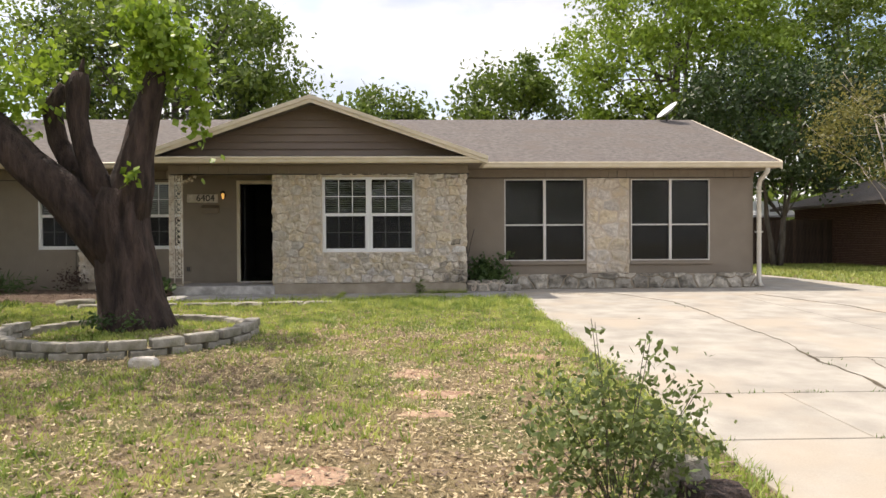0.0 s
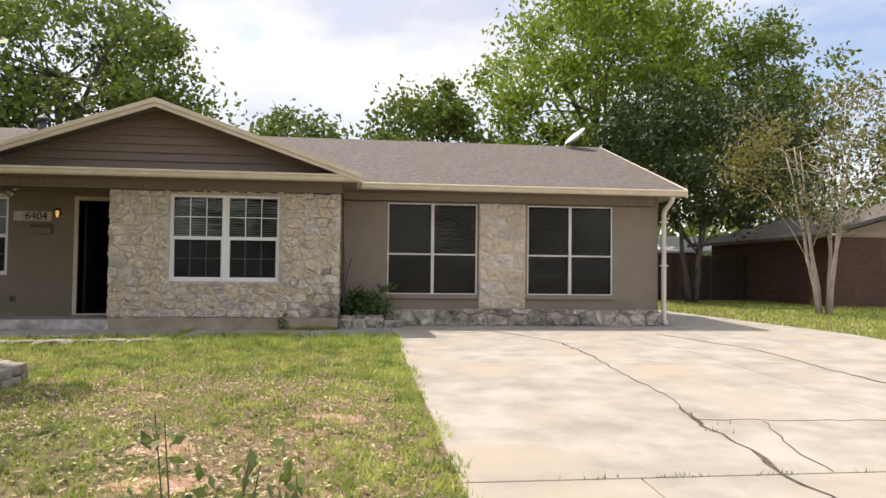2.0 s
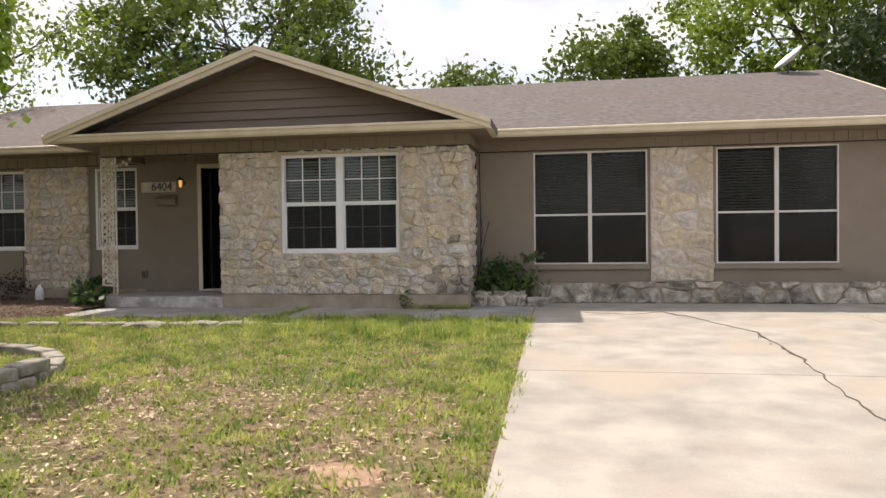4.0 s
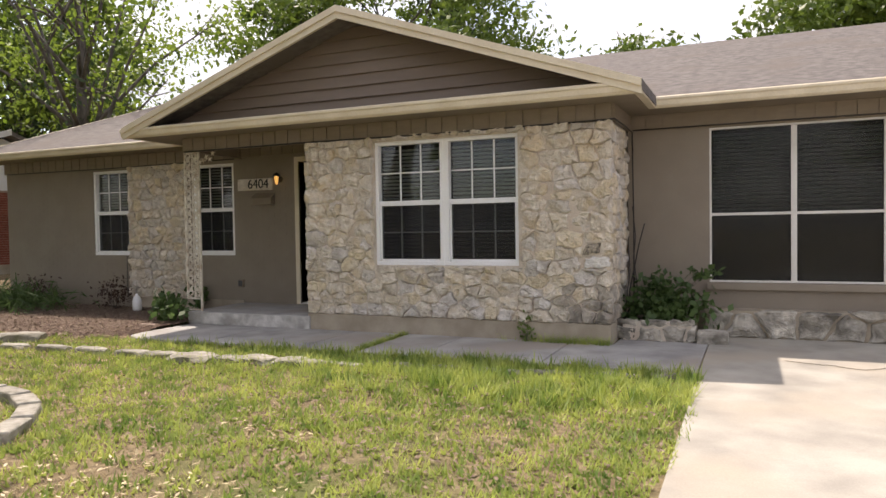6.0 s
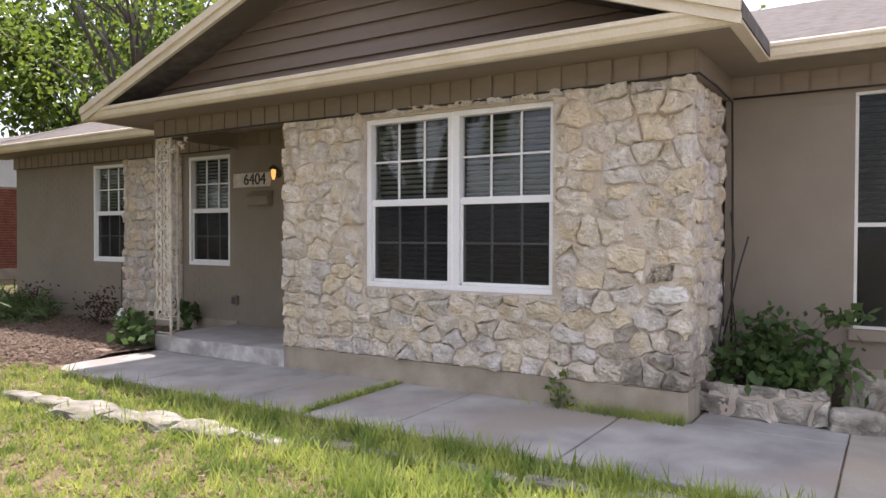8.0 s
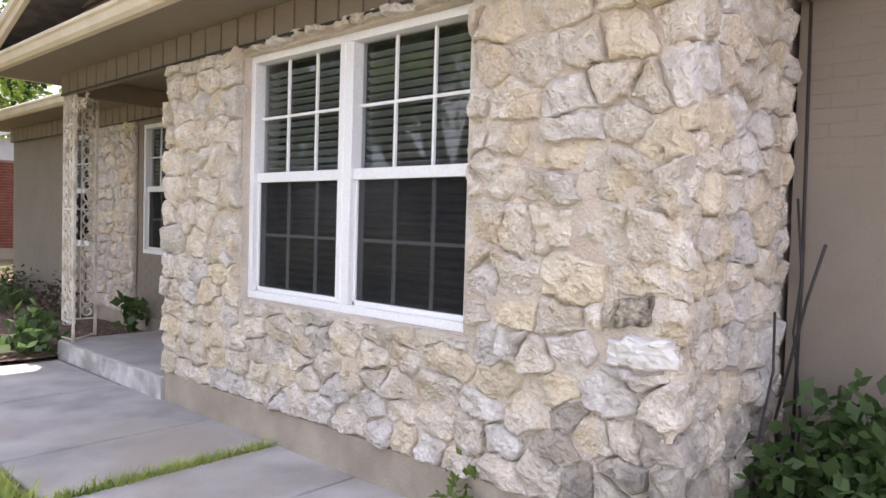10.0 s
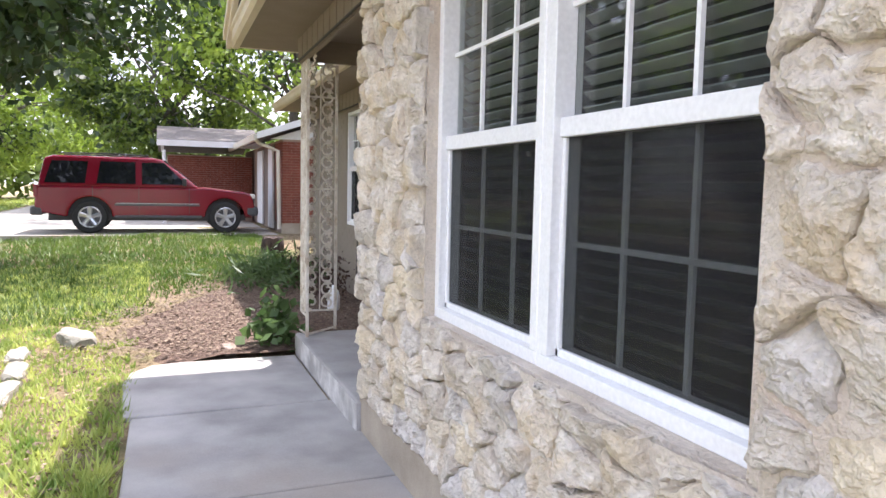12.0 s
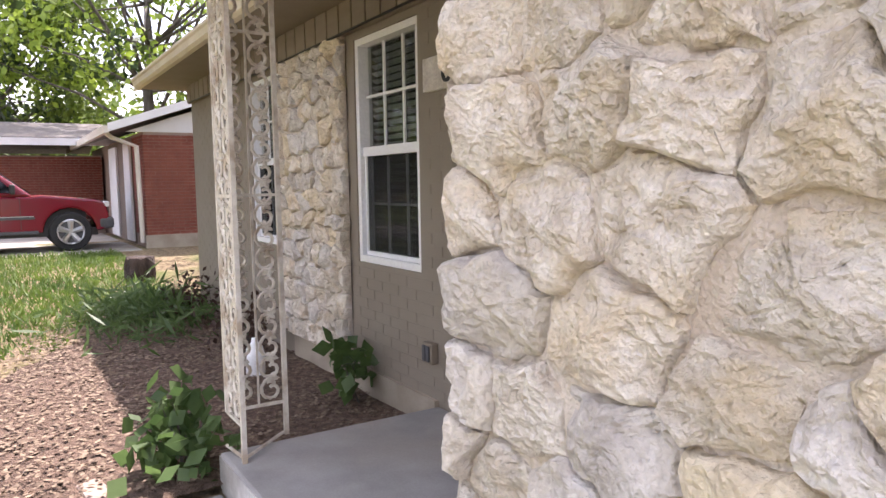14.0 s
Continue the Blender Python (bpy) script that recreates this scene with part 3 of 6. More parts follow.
def crag(w, off):
    """Broken relief of a split stone face: shelves, pits and grain."""
    q = w * 9 + off
    step_ = noise.noise(q)
    shelf = round(step_ * 3.5) / 3.5 * 0.75 + step_ * 0.25
    pit = max(0.0, noise.noise(w * 21 - off) - 0.28)
    return 0.021 * shelf + 0.012 * (0.3 - abs(noise.noise(w * 26 + off))) + 0.007 * noise.noise(w * 55 + off) - 0.05 * pit


def warp(x, z_, seed):
    """Bends straight joints between stones, alike for both neighbours."""
    a, b = Vector((x * 7, z_ * 7, seed)), Vector((x * 23, z_ * 23, seed + 40))
    return x + 0.026 * noise.noise(a) + 0.010 * noise.noise(b), z_ + 0.026 * noise.noise(a + Vector((31, 7, 3))) + 0.010 * noise.noise(b + Vector((11, 5, 9)))


def stone_mesh(q, proud, joint, seed, rings=(1.0, 0.965, 0.92, 0.84, 0.74, 0.63, 0.51, 0.38, 0.25, 0.12), step=0.028, bend=0):
    """One split-faced stone over the outline q in the plane (x, z), face towards -y."""
    rnd = random.Random(seed)
    rim = []
    for p, s in zip(q, q[1:] + q[:1]):
        k = max(1, int(math.hypot(s[0] - p[0], s[1] - p[1]) / step))
        rim += [(p[0] + (s[0] - p[0]) * i / k, p[1] + (s[1] - p[1]) * i / k) for i in range(k)]
    rim = [warp(x, z_, bend) for x, z_ in rim]
    n = len(rim)
    cx_, cz_ = sum(p[0] for p in rim) / n, sum(p[1] for p in rim) / n
    off = Vector((rnd.uniform(0, 99), rnd.uniform(0, 99), rnd.uniform(0, 99)))
    gap = joint * rnd.uniform(0.4, 1.9)
    sm = []
    for x, z_ in rim:
        d = math.hypot(x - cx_, z_ - cz_) or 1
        sh = max(0.5, 1 - (gap + 0.020 * noise.noise(Vector((x * 17, z_ * 17, 0)) + off)) / d)
        sm.append((cx_ + (x - cx_) * sh, cz_ + (z_ - cz_) * sh))
    # the face is cut by a few tilted planes
    planes = [(rnd.uniform(-0.22, 0.22), rnd.uniform(-0.10, 0.30), proud * rnd.uniform(0.95, 1.15))]
    for _ in range(3):
        a = rnd.uniform(0, 2 * math.pi)
        g_ = rnd.uniform(0.2, 0.62)
        planes.append((g_ * math.cos(a), g_ * math.sin(a), proud + rnd.uniform(0.005, 0.03)))

    def height(px, pz, r):
        h = min(c + gx * (px - cx_) + gz_ * (pz - cz_) for gx, gz_, c in planes)
        h = max(h, 0.5 * proud) + crag(Vector((px, 0, pz)), off)
        return h * (1.0 if r < 0.9 else 0.86 if r < 0.95 else 0.5)
    v, f = [], []
    for r in rings:
        for x, z_ in sm:
            px, pz = cx_ + (x - cx_) * r, cz_ + (z_ - cz_) * r
            v.append((px, 0.02 if r == 1.0 else -height(px, pz, r), pz))
    v.append((cx_, -height(cx_, cz_, 0), cz_))
    for k in range(len(rings) - 1):
        for i in range(n):
            a, b = k * n + i, k * n + (i + 1) % n
            f.append([a, b, b + n, a + n])
    k = (len(rings) - 1) * n
    f += [[k + i, k + (i + 1) % n, len(v) - 1] for i in range(n)]
    return v, f


def mortar_sheet(parent, w, h, place, depth, seed, keep_out=None, step=0.022):
    """Hand-smeared mortar between the stones, uneven and partly over their edges."""
    nx_, nz_ = int(w / step), int(h / step)
    v, f = [], []
    for j in range(nz_ + 1):
        for i in range(nx_ + 1):
            x, z_ = w * i / nx_, h * j / nz_
            p = Vector((x, seed, z_))
            d = depth + 0.013 * noise.noise(p * 3.1) + 0.010 * noise.noise(p * 9) + 0.006 * noise.noise(p * 25)
            if i in (0, nx_) or j in (0, nz_):
                d = -0.01
            v.append(place(x, -d, z_))
    for j in range(nz_):
        for i in range(nx_):
            x, z_ = w * (i + 0.5) / nx_, h * (j + 0.5) / nz_
            if keep_out and keep_out[0] < x < keep_out[1] and keep_out[2] < z_ < keep_out[3]:
                continue
            a = j * (nx_ + 1) + i
            f.append([a, a + 1, a + nx_ + 2, a + nx_ + 1])
    return mesh_ob("mortar", v, f, M_MORTAR, parent, smooth=True)


STONE_MATS = [M_STONE] * 7 + [M_STONE_Y] * 2 + [M_STONE_G] * 3


def stone_face(parent, w, h, size, seed, place, proud=(0.03, 0.06), joint=0.011, keep_out=None, mats=STONE_MATS, special=(), fine=0.028, damp=None):
    """Lays stones over a rectangle; place maps (x, y, z) of the sheet into the world."""
    rnd = random.Random(seed + 5)
    cells = [(q, None) for q in stone_cells(w, h, size, seed, keep_out)]
    for (a, b, c, d), m_ in special:   # single stones of known place push the others aside
        kept = []
        for q, mt in cells:
            xs, zs = [p[0] for p in q], [p[1] for p in q]
            if max(xs) > a and min(xs) < b and max(zs) > c and min(zs) < d:
                opts = [clip_poly(q, 1, 0, a), clip_poly(q, -1, 0, -b), clip_poly(q, 0, 1, c), clip_poly(q, 0, -1, -d)]
                q = max([o for o in opts if len(o) > 2] or [[]], key=lambda o: area(o) if o else 0)
                if len(q) < 3 or area(q) < 0.1 * size * size:
                    continue
            kept.append((q, mt))
        cells = kept + [([(a, c), (b - 0.01, c + 0.01), (b, d), (a + 0.02, d - 0.01)], m_)]
    for i, (q, mt) in enumerate(cells):
        v, f = stone_mesh(q, rnd.uniform(*proud), joint, seed * 1000 + i, step=fine, bend=seed)
        mt = mt or rnd.choice(mats)
        if damp and sum(p[0] for p in q) / len(q) > damp[0] and sum(p[1] for p in q) / len(q) < damp[1] and rnd.random() < 0.75:
            mt = M_STAIN
        mesh_ob("stone", [place(*p) for p in v], f, mt, parent)


main_stone = empty("stone_facing", "rough tan and cream fieldstone facing with buff mortar", "stone wall", kind="structure")
put = lambda x, y, z: (x - 1.0, y - 0.050, z + 0.21)
stone_face(main_stone, 3.92, 2.20, 0.175, 11, put, (0.036, 0.066), 0.003, keep_out=(0.985, 2.90, 0.615, 2.155),
           special=(((3.60, 3.90, 0.61, 0.74), M_STONE_W), ((3.60, 3.80, 0.76, 0.88), M_BURNT), ((3.22, 3.48, 1.36, 1.47), M_STONE_Y)), fine=0.02, damp=(3.3, 0.42))
mortar_sheet(main_stone, 3.87, 2.20, put, 0.013, 3, keep_out=(0.985, 2.91, 0.615, 2.155), step=0.02)
side_stone = empty("stone_facing_return", "rough fieldstone facing on the side of the front room", "stone wall", kind="structure")
put_side = lambda x, y, z: (2.865 - y, x - 0.07, z + 0.21)
stone_face(side_stone, 1.16, 2.20, 0.175, 23, put_side, (0.03, 0.055), 0.003, damp=(-1, 0.35))
mortar_sheet(side_stone, 1.16, 2.20, put_side, 0.007, 8, step=0.03)
porch_stone = empty("stone_facing_porch", "rough fieldstone facing beside the front door", "stone wall", kind="structure")
put_porch = lambda x, y, z: (-0.955 + y, 1.09 - x, z + 0.21)
stone_face(porch_stone, 1.16, 2.20, 0.165, 37, put_porch, (0.03, 0.055), 0.003, fine=0.035)
mortar_sheet(porch_stone, 1.16, 2.20, put_porch, 0.006, 12, step=0.04)
left_panel = empty("stone_panel_left", "panel of tan fieldstone between two windows", "stone wall", kind="structure")
Parts().box(-5.36, -4.12, WALL_Y - 0.03, WALL_Y - 0.002, 0.2, 2.40).make("mortar_bed", M_MORTAR, left_panel)
stone_face(left_panel, 1.28, 2.18, 0.16, 41, lambda x, y, z: (x - 5.38, y + WALL_Y - 0.035, z + 0.22), (0.025, 0.05), 0.006, fine=0.035)
right_panel = empty("stone_panel_right", "panel of flat yellowish flagstone between two windows", "stone wall", kind="structure")
Parts().box(5.66, 6.60, WALL_Y - 0.03, WALL_Y - 0.002, 0.32, 2.43).make("mortar_bed", M_MORTAR, right_panel)
stone_face(right_panel, 0.94, 2.11, 0.27, 53, lambda x, y, z: (x + 5.66, y + WALL_Y - 0.032, z + 0.32), (0.018, 0.035), 0.014, mats=[M_STONE_Y, M_STONE, M_STONE_G, M_STONE_Y], fine=0.06)
border = empty("stone_border", "low border of grey weathered stones along the wall foot", "stone border")
Parts().box(3.80, 9.32, 0.86, WALL_Y - 0.004, -0.05, 0.30).make("mortar_bed", M_FOUND, border)
stone_face(border, 5.5, 0.34, 0.30, 61, lambda x, y, z: (x + 3.82, y + 0.86, z - 0.01), (0.04, 0.07), 0.012, mats=[M_DARKSTONE], fine=0.06)
planter = empty("stone_planter", "low planter box of grey stones beside the walk", "planter")
Parts().box(2.96, 3.70, 0.30, 0.42, -0.05, 0.21).make("mortar_bed", M_MORTAR, planter)
Parts().box(3.62, 3.70, 0.42, 1.1, -0.05, 0.21).make("mortar_bed", M_MORTAR, planter)
Parts().box(2.96, 3.62, 0.42, 1.1, -0.05, 0.14).make("soil", M_MULCH, planter)
stone_face(planter, 0.92, 0.25, 0.21, 67, lambda x, y, z: (x + 2.83, y + 0.31, z - 0.01), (0.03, 0.06), 0.012, mats=[M_DARKSTONE], fine=0.04)


# ---- windows ----
def blinds(x0, x1, z0, z1, y, parent, tilt=0.35):
    p = Parts()
    z_ = z0 + 0.04
    while z_ < z1 - 0.02:
        p.prism([(y, z_), (y + 0.03, z_ + 0.03 * tilt), (y + 0.03, z_ + 0.03 * tilt + 0.003), (y, z_ + 0.004)], x0, x1, "x")
        z_ += 0.046
    p.make("blind", M_BLIND, parent)


def hung_sash(w, x0, x1, z0, z1, y, screen=True):
    """One double-hung window: white frame, divided sashes, insect screen on the lower half."""
    fr = Parts()
    t = 0.045
    zm = (z0 + z1) / 2
    for a, b, c, d in ((x0, x1, z0, z0 + t), (x0, x1, z1 - t, z1), (x0, x0 + t, z0 + t, z1 - t), (x1 - t, x1, z0 + t, z1 - t)):
        fr.box(a, b, y - 0.02, y + 0.08, c, d)
    fr.box(x0 + t, x1 - t, y + 0.002, y + 0.07, zm - 0.03, zm + 0.03)
    fr.box(x0 + t, x0 + t + 0.02, y + 0.012, y + 0.07, z0 + t, zm - 0.03)
    fr.box(x1 - t - 0.02, x1 - t, y + 0.012, y + 0.07, z0 + t, zm - 0.03)
    fr.box(x0 + t, x1 - t, y + 0.012, y + 0.07, z0 + t, z0 + t + 0.028)
    fr.make("frame", M_WHITE, w, bevel=0.004)
    up, lo = Parts(), Parts()
    xa, xb = x0 + t, x1 - t
    for k in (1, 2):
        x = xa + (xb - xa) * k / 3
        up.box(x - 0.008, x + 0.008, y + 0.036, y + 0.05, zm + 0.03, z1 - t)
        lo.box(x - 0.008, x + 0.008, y + 0.050, y + 0.062, z0 + t + 0.028, zm - 0.03)
    for p, za, zb, ya in ((up, zm + 0.03, z1 - t, y + 0.034), (lo, z0 + t + 0.028, zm - 0.03, y + 0.048)):
        z_ = (za + zb) / 2
        p.box(xa, xb, ya, ya + 0.012, z_ - 0.008, z_ + 0.008)
    up.make("muntin", M_WHITE, w)
    lo.make("muntin", M_WHITE, w)
    g = Parts().box(xa, xb, y + 0.053, y + 0.057, zm + 0.03, z1 - t).make("pane", M_GLASS, w)
    g.visible_shadow = False
    g = Parts().box(xa, xb, y + 0.064, y + 0.068, z0 + t, zm - 0.03).make("pane", M_GLASS, w)
    g.visible_shadow = False
    if screen:
        s = Parts().box(xa + 0.02, xb - 0.02, y + 0.024, y + 0.027, z0 + t + 0.028, zm - 0.03).make("screen", M_SCREEN, w)
        s.visible_shadow = False
    blinds(xa + 0.01, xb - 0.01, z0 + t, z1 - t, y + 0.075, w, -0.7)


def window(name, box, y, panes):
    w = empty(name, "white vinyl double-hung window with dark insect screen and closed blinds", "window", kind="structure")
    x0, x1, z0, z1 = box
    if panes == 2:
        xm = (x0 + x1) / 2
        hung_sash(w, x0, xm - 0.012, z0, z1, y)
        hung_sash(w, xm + 0.012, x1, z0, z1, y)
        Parts().box(xm - 0.012, xm + 0.012, y - 0.016, y + 0.08, z0, z1).make("mullion", M_WHITE, w)
    else:
        hung_sash(w, x0, x1, z0, z1, y)
    # added near-black sheet behind the blinds, painting the room's darkness
    Parts().box(x0 - 0.01, x1 + 0.01, y + 0.20, y + 0.21, z0 - 0.05, z1 + 0.05).make("dark_room_backing", M_DARK, w)
    return w


window("window_1", WIN_A, 0.018, 2)
window("window_2", WIN_D, WALL_Y + 0.03, 1)
window("window_3", WIN_E, WALL_Y + 0.03, 1)


def big_window(name, box):
    w = empty(name, "large four-light aluminium window with dark solar screens", "window", kind="structure")
    x0, x1, z0, z1 = box
    y, t = WALL_Y + 0.012, 0.022
    xm, zm = (x0 + x1) / 2, z0 + (z1 - z0) * 0.44
    fr = Parts()
    for a, b, c, d in ((x0, x1, z0, z0 + t), (x0, x1, z1 - t, z1), (x0, x0 + t, z0 + t, z1 - t), (x1 - t, x1, z0 + t, z1 - t), (xm - 0.03, xm + 0.03, z0 + t, z1 - t)):
        fr.box(a, b, y - 0.015, y + 0.06, c, d)
    fr.box(x0 + t, xm - 0.03, y - 0.010, y + 0.05, zm - 0.016, zm + 0.016)
    fr.box(xm + 0.03, x1 - t, y - 0.010, y + 0.05, zm - 0.016, zm + 0.016)
    fr.make("frame", M_ALU, w, bevel=0.003)
    for a, b in ((x0 + t, xm - 0.03), (xm + 0.03, x1 - t)):
        for c, d in ((z0 + t, zm - 0.016), (zm + 0.016, z1 - t)):
            s = Parts().box(a, b, y + 0.012, y + 0.015, c, d).make("screen", M_SOLAR, w)
            s.visible_shadow = False
        g = Parts().box(a, b, y + 0.04, y + 0.044, z0 + t, z1 - t).make("pane", M_GLASS, w)
        g.visible_shadow = False
        blinds(a, b, zm + 0.02, z1 - t, y + 0.06, w, -0.7)
    # near-black backing sheet added here too, in place of a dim room
    Parts().box(x0 - 0.01, x1 + 0.01, y + 0.19, y + 0.20, z0 - 0.05, z1 + 0.05).make("dark_room_backing", M_DARK, w)
    Parts().box(x0 - 0.03, x1 + 0.03, WALL_Y - 0.06, WALL_Y - 0.002, z0 - 0.085, z0 - 0.004).make("sill", M_PAINT, w, bevel=0.006)


big_window("window_4", WIN_B)
big_window("window_5", WIN_C)

# front door, standing open inward
dr = empty("door_1", "white-cased front doorway with the dark door standing open", "door", kind="structure")
dp = Parts()
dp.box(DOOR[0] - 0.075, DOOR[0], WALL_Y - 0.03, WALL_Y + 0.2, 0.172, 2.385)
dp.box(DOOR[0], DOOR[1] - 0.0, WALL_Y - 0.03, WALL_Y + 0.2, 2.31, 2.385)
dp.make("casing", M_TRIM, dr, bevel=0.006)
Parts().box(DOOR[0] + 0.02, DOOR[0] + 0.06, WALL_Y + 0.22, WALL_Y + 1.08, 0.19, 2.29).make("leaf", M_BLACK, dr, bevel=0.004)
Parts().box(DOOR[0], DOOR[1], WALL_Y - 0.02, WALL_Y + 0.2, 0.171, 0.195).make("threshold", M_ALU, dr)


# ---- plants ----
def patchy(x, y, cell, seed):
    """Smooth random field over the plan, 0 to 1."""
    g = np.random.RandomState(seed).rand(64, 64)
    u, v = np.asarray(x) / cell + 1000, np.asarray(y) / cell + 1000
    i, j = np.floor(u).astype(int), np.floor(v).astype(int)
    a, b = u - i, v - j
    a, b = a * a * (3 - 2 * a), b * b * (3 - 2 * b)
    q = lambda p, r: g[p % 64, r % 64]
    return (q(i, j) * (1 - a) + q(i + 1, j) * a) * (1 - b) + (q(i, j + 1) * (1 - a) + q(i + 1, j + 1) * a) * b


def gz(x, y):
    x, y = np.asarray(x, float), np.asarray(y, float)
    k = np.clip((-x - 7) / 8, 0, 1)
    return np.minimum(0, 0.031 * (y + 1)) + 0.2 * k * k * (3 - 2 * k) - 0.02


def leaves(centres, size, rs, droop=0.0, aspect=0.55, up=0.5):
    """A folded rhombic leaf at each centre, with random turn."""
    n = len(centres)
    d = rs.normal(size=(n, 3))
    d[:, 2] -= droop
    d /= np.linalg.norm(d, axis=1)[:, None]
    nrm = rs.normal(size=(n, 3)) + np.array([0, 0, up])
    s = np.cross(d, nrm)
    s /= np.linalg.norm(s, axis=1)[:, None] + 1e-9
    L = (size * rs.uniform(0.6, 1.3, n))[:, None]
    c = np.asarray(centres)
    quads = np.stack([c, c + d * L * 0.5 + s * L * aspect * 0.5, c + d * L, c + d * L * 0.5 - s * L * aspect * 0.5], axis=1)
    return quads.reshape(-1, 3)


def tree(label, x, y, h, r, base, clumps, per, leaf, mleaf, mbark, seed, trunk=0.25, clump_r=0.9, stems=1, squash=1.0, name="tree", droop=0.3, up_reach=0.5):
    """Tapered trunk, limbs that reach the clumps, and a crown of many leaves with gaps."""
    rs, rnd = np.random.RandomState(seed), random.Random(seed)
    z0 = float(gz(x, y)) if y > -16 else -0.45
    ob = empty(name, label, "tree", group="trees round the house", at=(x, y, z0))
    wood = Parts()
    cz, rz = (base + h) / 2, (h - base) / 2
    pts = []
    while len(pts) < clumps:
        p = rs.normal(size=3)
        p /= np.linalg.norm(p)
        p *= rs.uniform(0.35, 1.0) ** 0.6
        q = np.array([p[0] * r, p[1] * r * squash, cz + p[2] * rz])
        lim = 0.75 + 0.35 * noise.noise(Vector((p[0] * 2 + seed, p[1] * 2, p[2] * 2)))
        if np.linalg.norm(p) < lim + 0.2:
            pts.append(q)
    tops = []
    for s in range(stems):
        a = 2 * math.pi * s / stems + rnd.random()
        lean = 0.0 if stems == 1 else r * 0.28
        top = Vector((math.cos(a) * lean + rnd.uniform(-0.3, 0.3), math.sin(a) * lean + rnd.uniform(-0.3, 0.3), base + (h - base) * 0.55))
        st = Vector((math.cos(a), math.sin(a), 0)) * (0.12 if stems > 1 else 0)
        line = [st.lerp(top, k / 6) + Vector((rnd.uniform(-1, 1), rnd.uniform(-1, 1), 0)) * 0.05 * (k > 0) * h / 8 for k in range(7)]
        line[0].z = -0.2
        wood.tube(line, [trunk * (1.25 if k == 0 else 1 - 0.13 * k) for k in range(7)], 9, 0.15)
        tops.append(line)
    for i in range(0, clumps, max(1, clumps // 26)):
        line = tops[i % stems]
        k = rnd.randint(2, 6)
        a, b = line[k], Vector(pts[i])
        m = a.lerp(b, 0.5) + Vector((0, 0, up_reach * 0.3 * (b - a).length * 0.4))
        rr = trunk * 0.34 * (1 - 0.08 * k)
        wood.tube([a, a.lerp(m, 0.55), m, m.lerp(b, 0.5), b], [rr, rr * 0.8, rr * 0.6, rr * 0.4, 0.012], 6)
        for _ in range(2):
            e = b + Vector((rnd.uniform(-1, 1), rnd.uniform(-1, 1), rnd.uniform(-0.3, 1))) * clump_r
            wood.tube([m.lerp(b, 0.6), e], [rr * 0.3, 0.008], 5)
    wood.make("trunk", mbark, ob, smooth=True)
    cs = []
    for q in pts:
        k = int(per * rs.uniform(0.5, 1.4))
        o = rs.normal(size=(k, 3)) * clump_r * np.array([0.55, 0.55, 0.38]) * rs.uniform(0.6, 1.3)
        cs.append(q + o)
    cs = np.concatenate(cs)
    cs = cs[cs[:, 2] > 0.3]
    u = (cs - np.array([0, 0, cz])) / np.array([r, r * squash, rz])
    # inner and lower leaves take a darker colour, painting in the crown's shade
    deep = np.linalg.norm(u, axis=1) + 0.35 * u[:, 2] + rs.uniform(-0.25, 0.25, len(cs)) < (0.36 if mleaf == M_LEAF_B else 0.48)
    tagged(fast_mesh("foliage", leaves(cs[~deep], leaf * 1.08, rs, droop), 4, mleaf, ob), kind="stuff")
    tagged(fast_mesh("shade_toned_foliage", leaves(cs[deep], leaf * 1.3, rs, droop), 4, M_LEAF_D, ob), kind="stuff")
    return ob


BIG = "large leafy green tree behind the house"
tree(BIG, -9.0, 17.5, 13.5, 6.5, 3.2, 170, 170, 0.25, M_LEAF, M_BARK_G, 1, 0.35, 1.05)
tree("small bright green tree beyond the roof", 0.2, 22.0, 10.0, 3.0, 3.0, 44, 130, 0.26, M_LEAF, M_BARK_G, 2, 0.15, 0.75)
tree("green tree with upright shoots beyond the roof", 6.6, 21.5, 10.4, 3.8, 3.0, 80, 140, 0.26, M_LEAF, M_BARK_G, 3, 0.2, 0.8)
tree("tall bright green tree beyond the roof", 15.0, 20.5, 17.0, 6.4, 3.0, 240, 180, 0.25, M_LEAF_B, M_BARK_G, 4, 0.35, 0.95)
tree("tall green tree beyond the fence", 23.0, 21.0, 14.5, 5.2, 3.5, 140, 150, 0.25, M_LEAF, M_BARK_G, 5, 0.32, 0.95)
tree("dark leafy tree standing before the fence", 15.8, 12.5, 8.4, 4.2, 2.2, 110, 170, 0.18, M_LEAF_D, M_BARK_G, 6, 0.09, 0.75, stems=4)
tree("crape myrtle with pale smooth stems and olive young leaves", 16.0, 5.2, 6.6, 2.8, 2.2, 105, 85, 0.10, M_LEAF_Y, M_BARK_P, 7, 0.065, 0.65, stems=6, name="crape_myrtle")
tree("leafy tree with grey limbs", -12.6, 6.2, 11.0, 4.4, 3.6, 62, 95, 0.15, M_LEAF_B, M_BARK_G, 8, 0.25, 0.95)
tree("light green tree in the distance", -29.0, 17.0, 12.0, 5.5, 1.8, 80, 110, 0.3, M_LEAF_B, M_BARK_G, 9, 0.22, 0.95)
tree("tall green tree behind the neighbouring house", -28.5, 4.2, 15.5, 7.2, 2.6, 120, 120, 0.28, M_LEAF_B, M_BARK_G, 10, 0.3, 1.0)
tree("tall green tree behind the parked car", -36.0, -1.0, 15.0, 6.5, 1.4, 170, 150, 0.32, M_LEAF, M_BARK_G, 12, 0.3, 1.0)
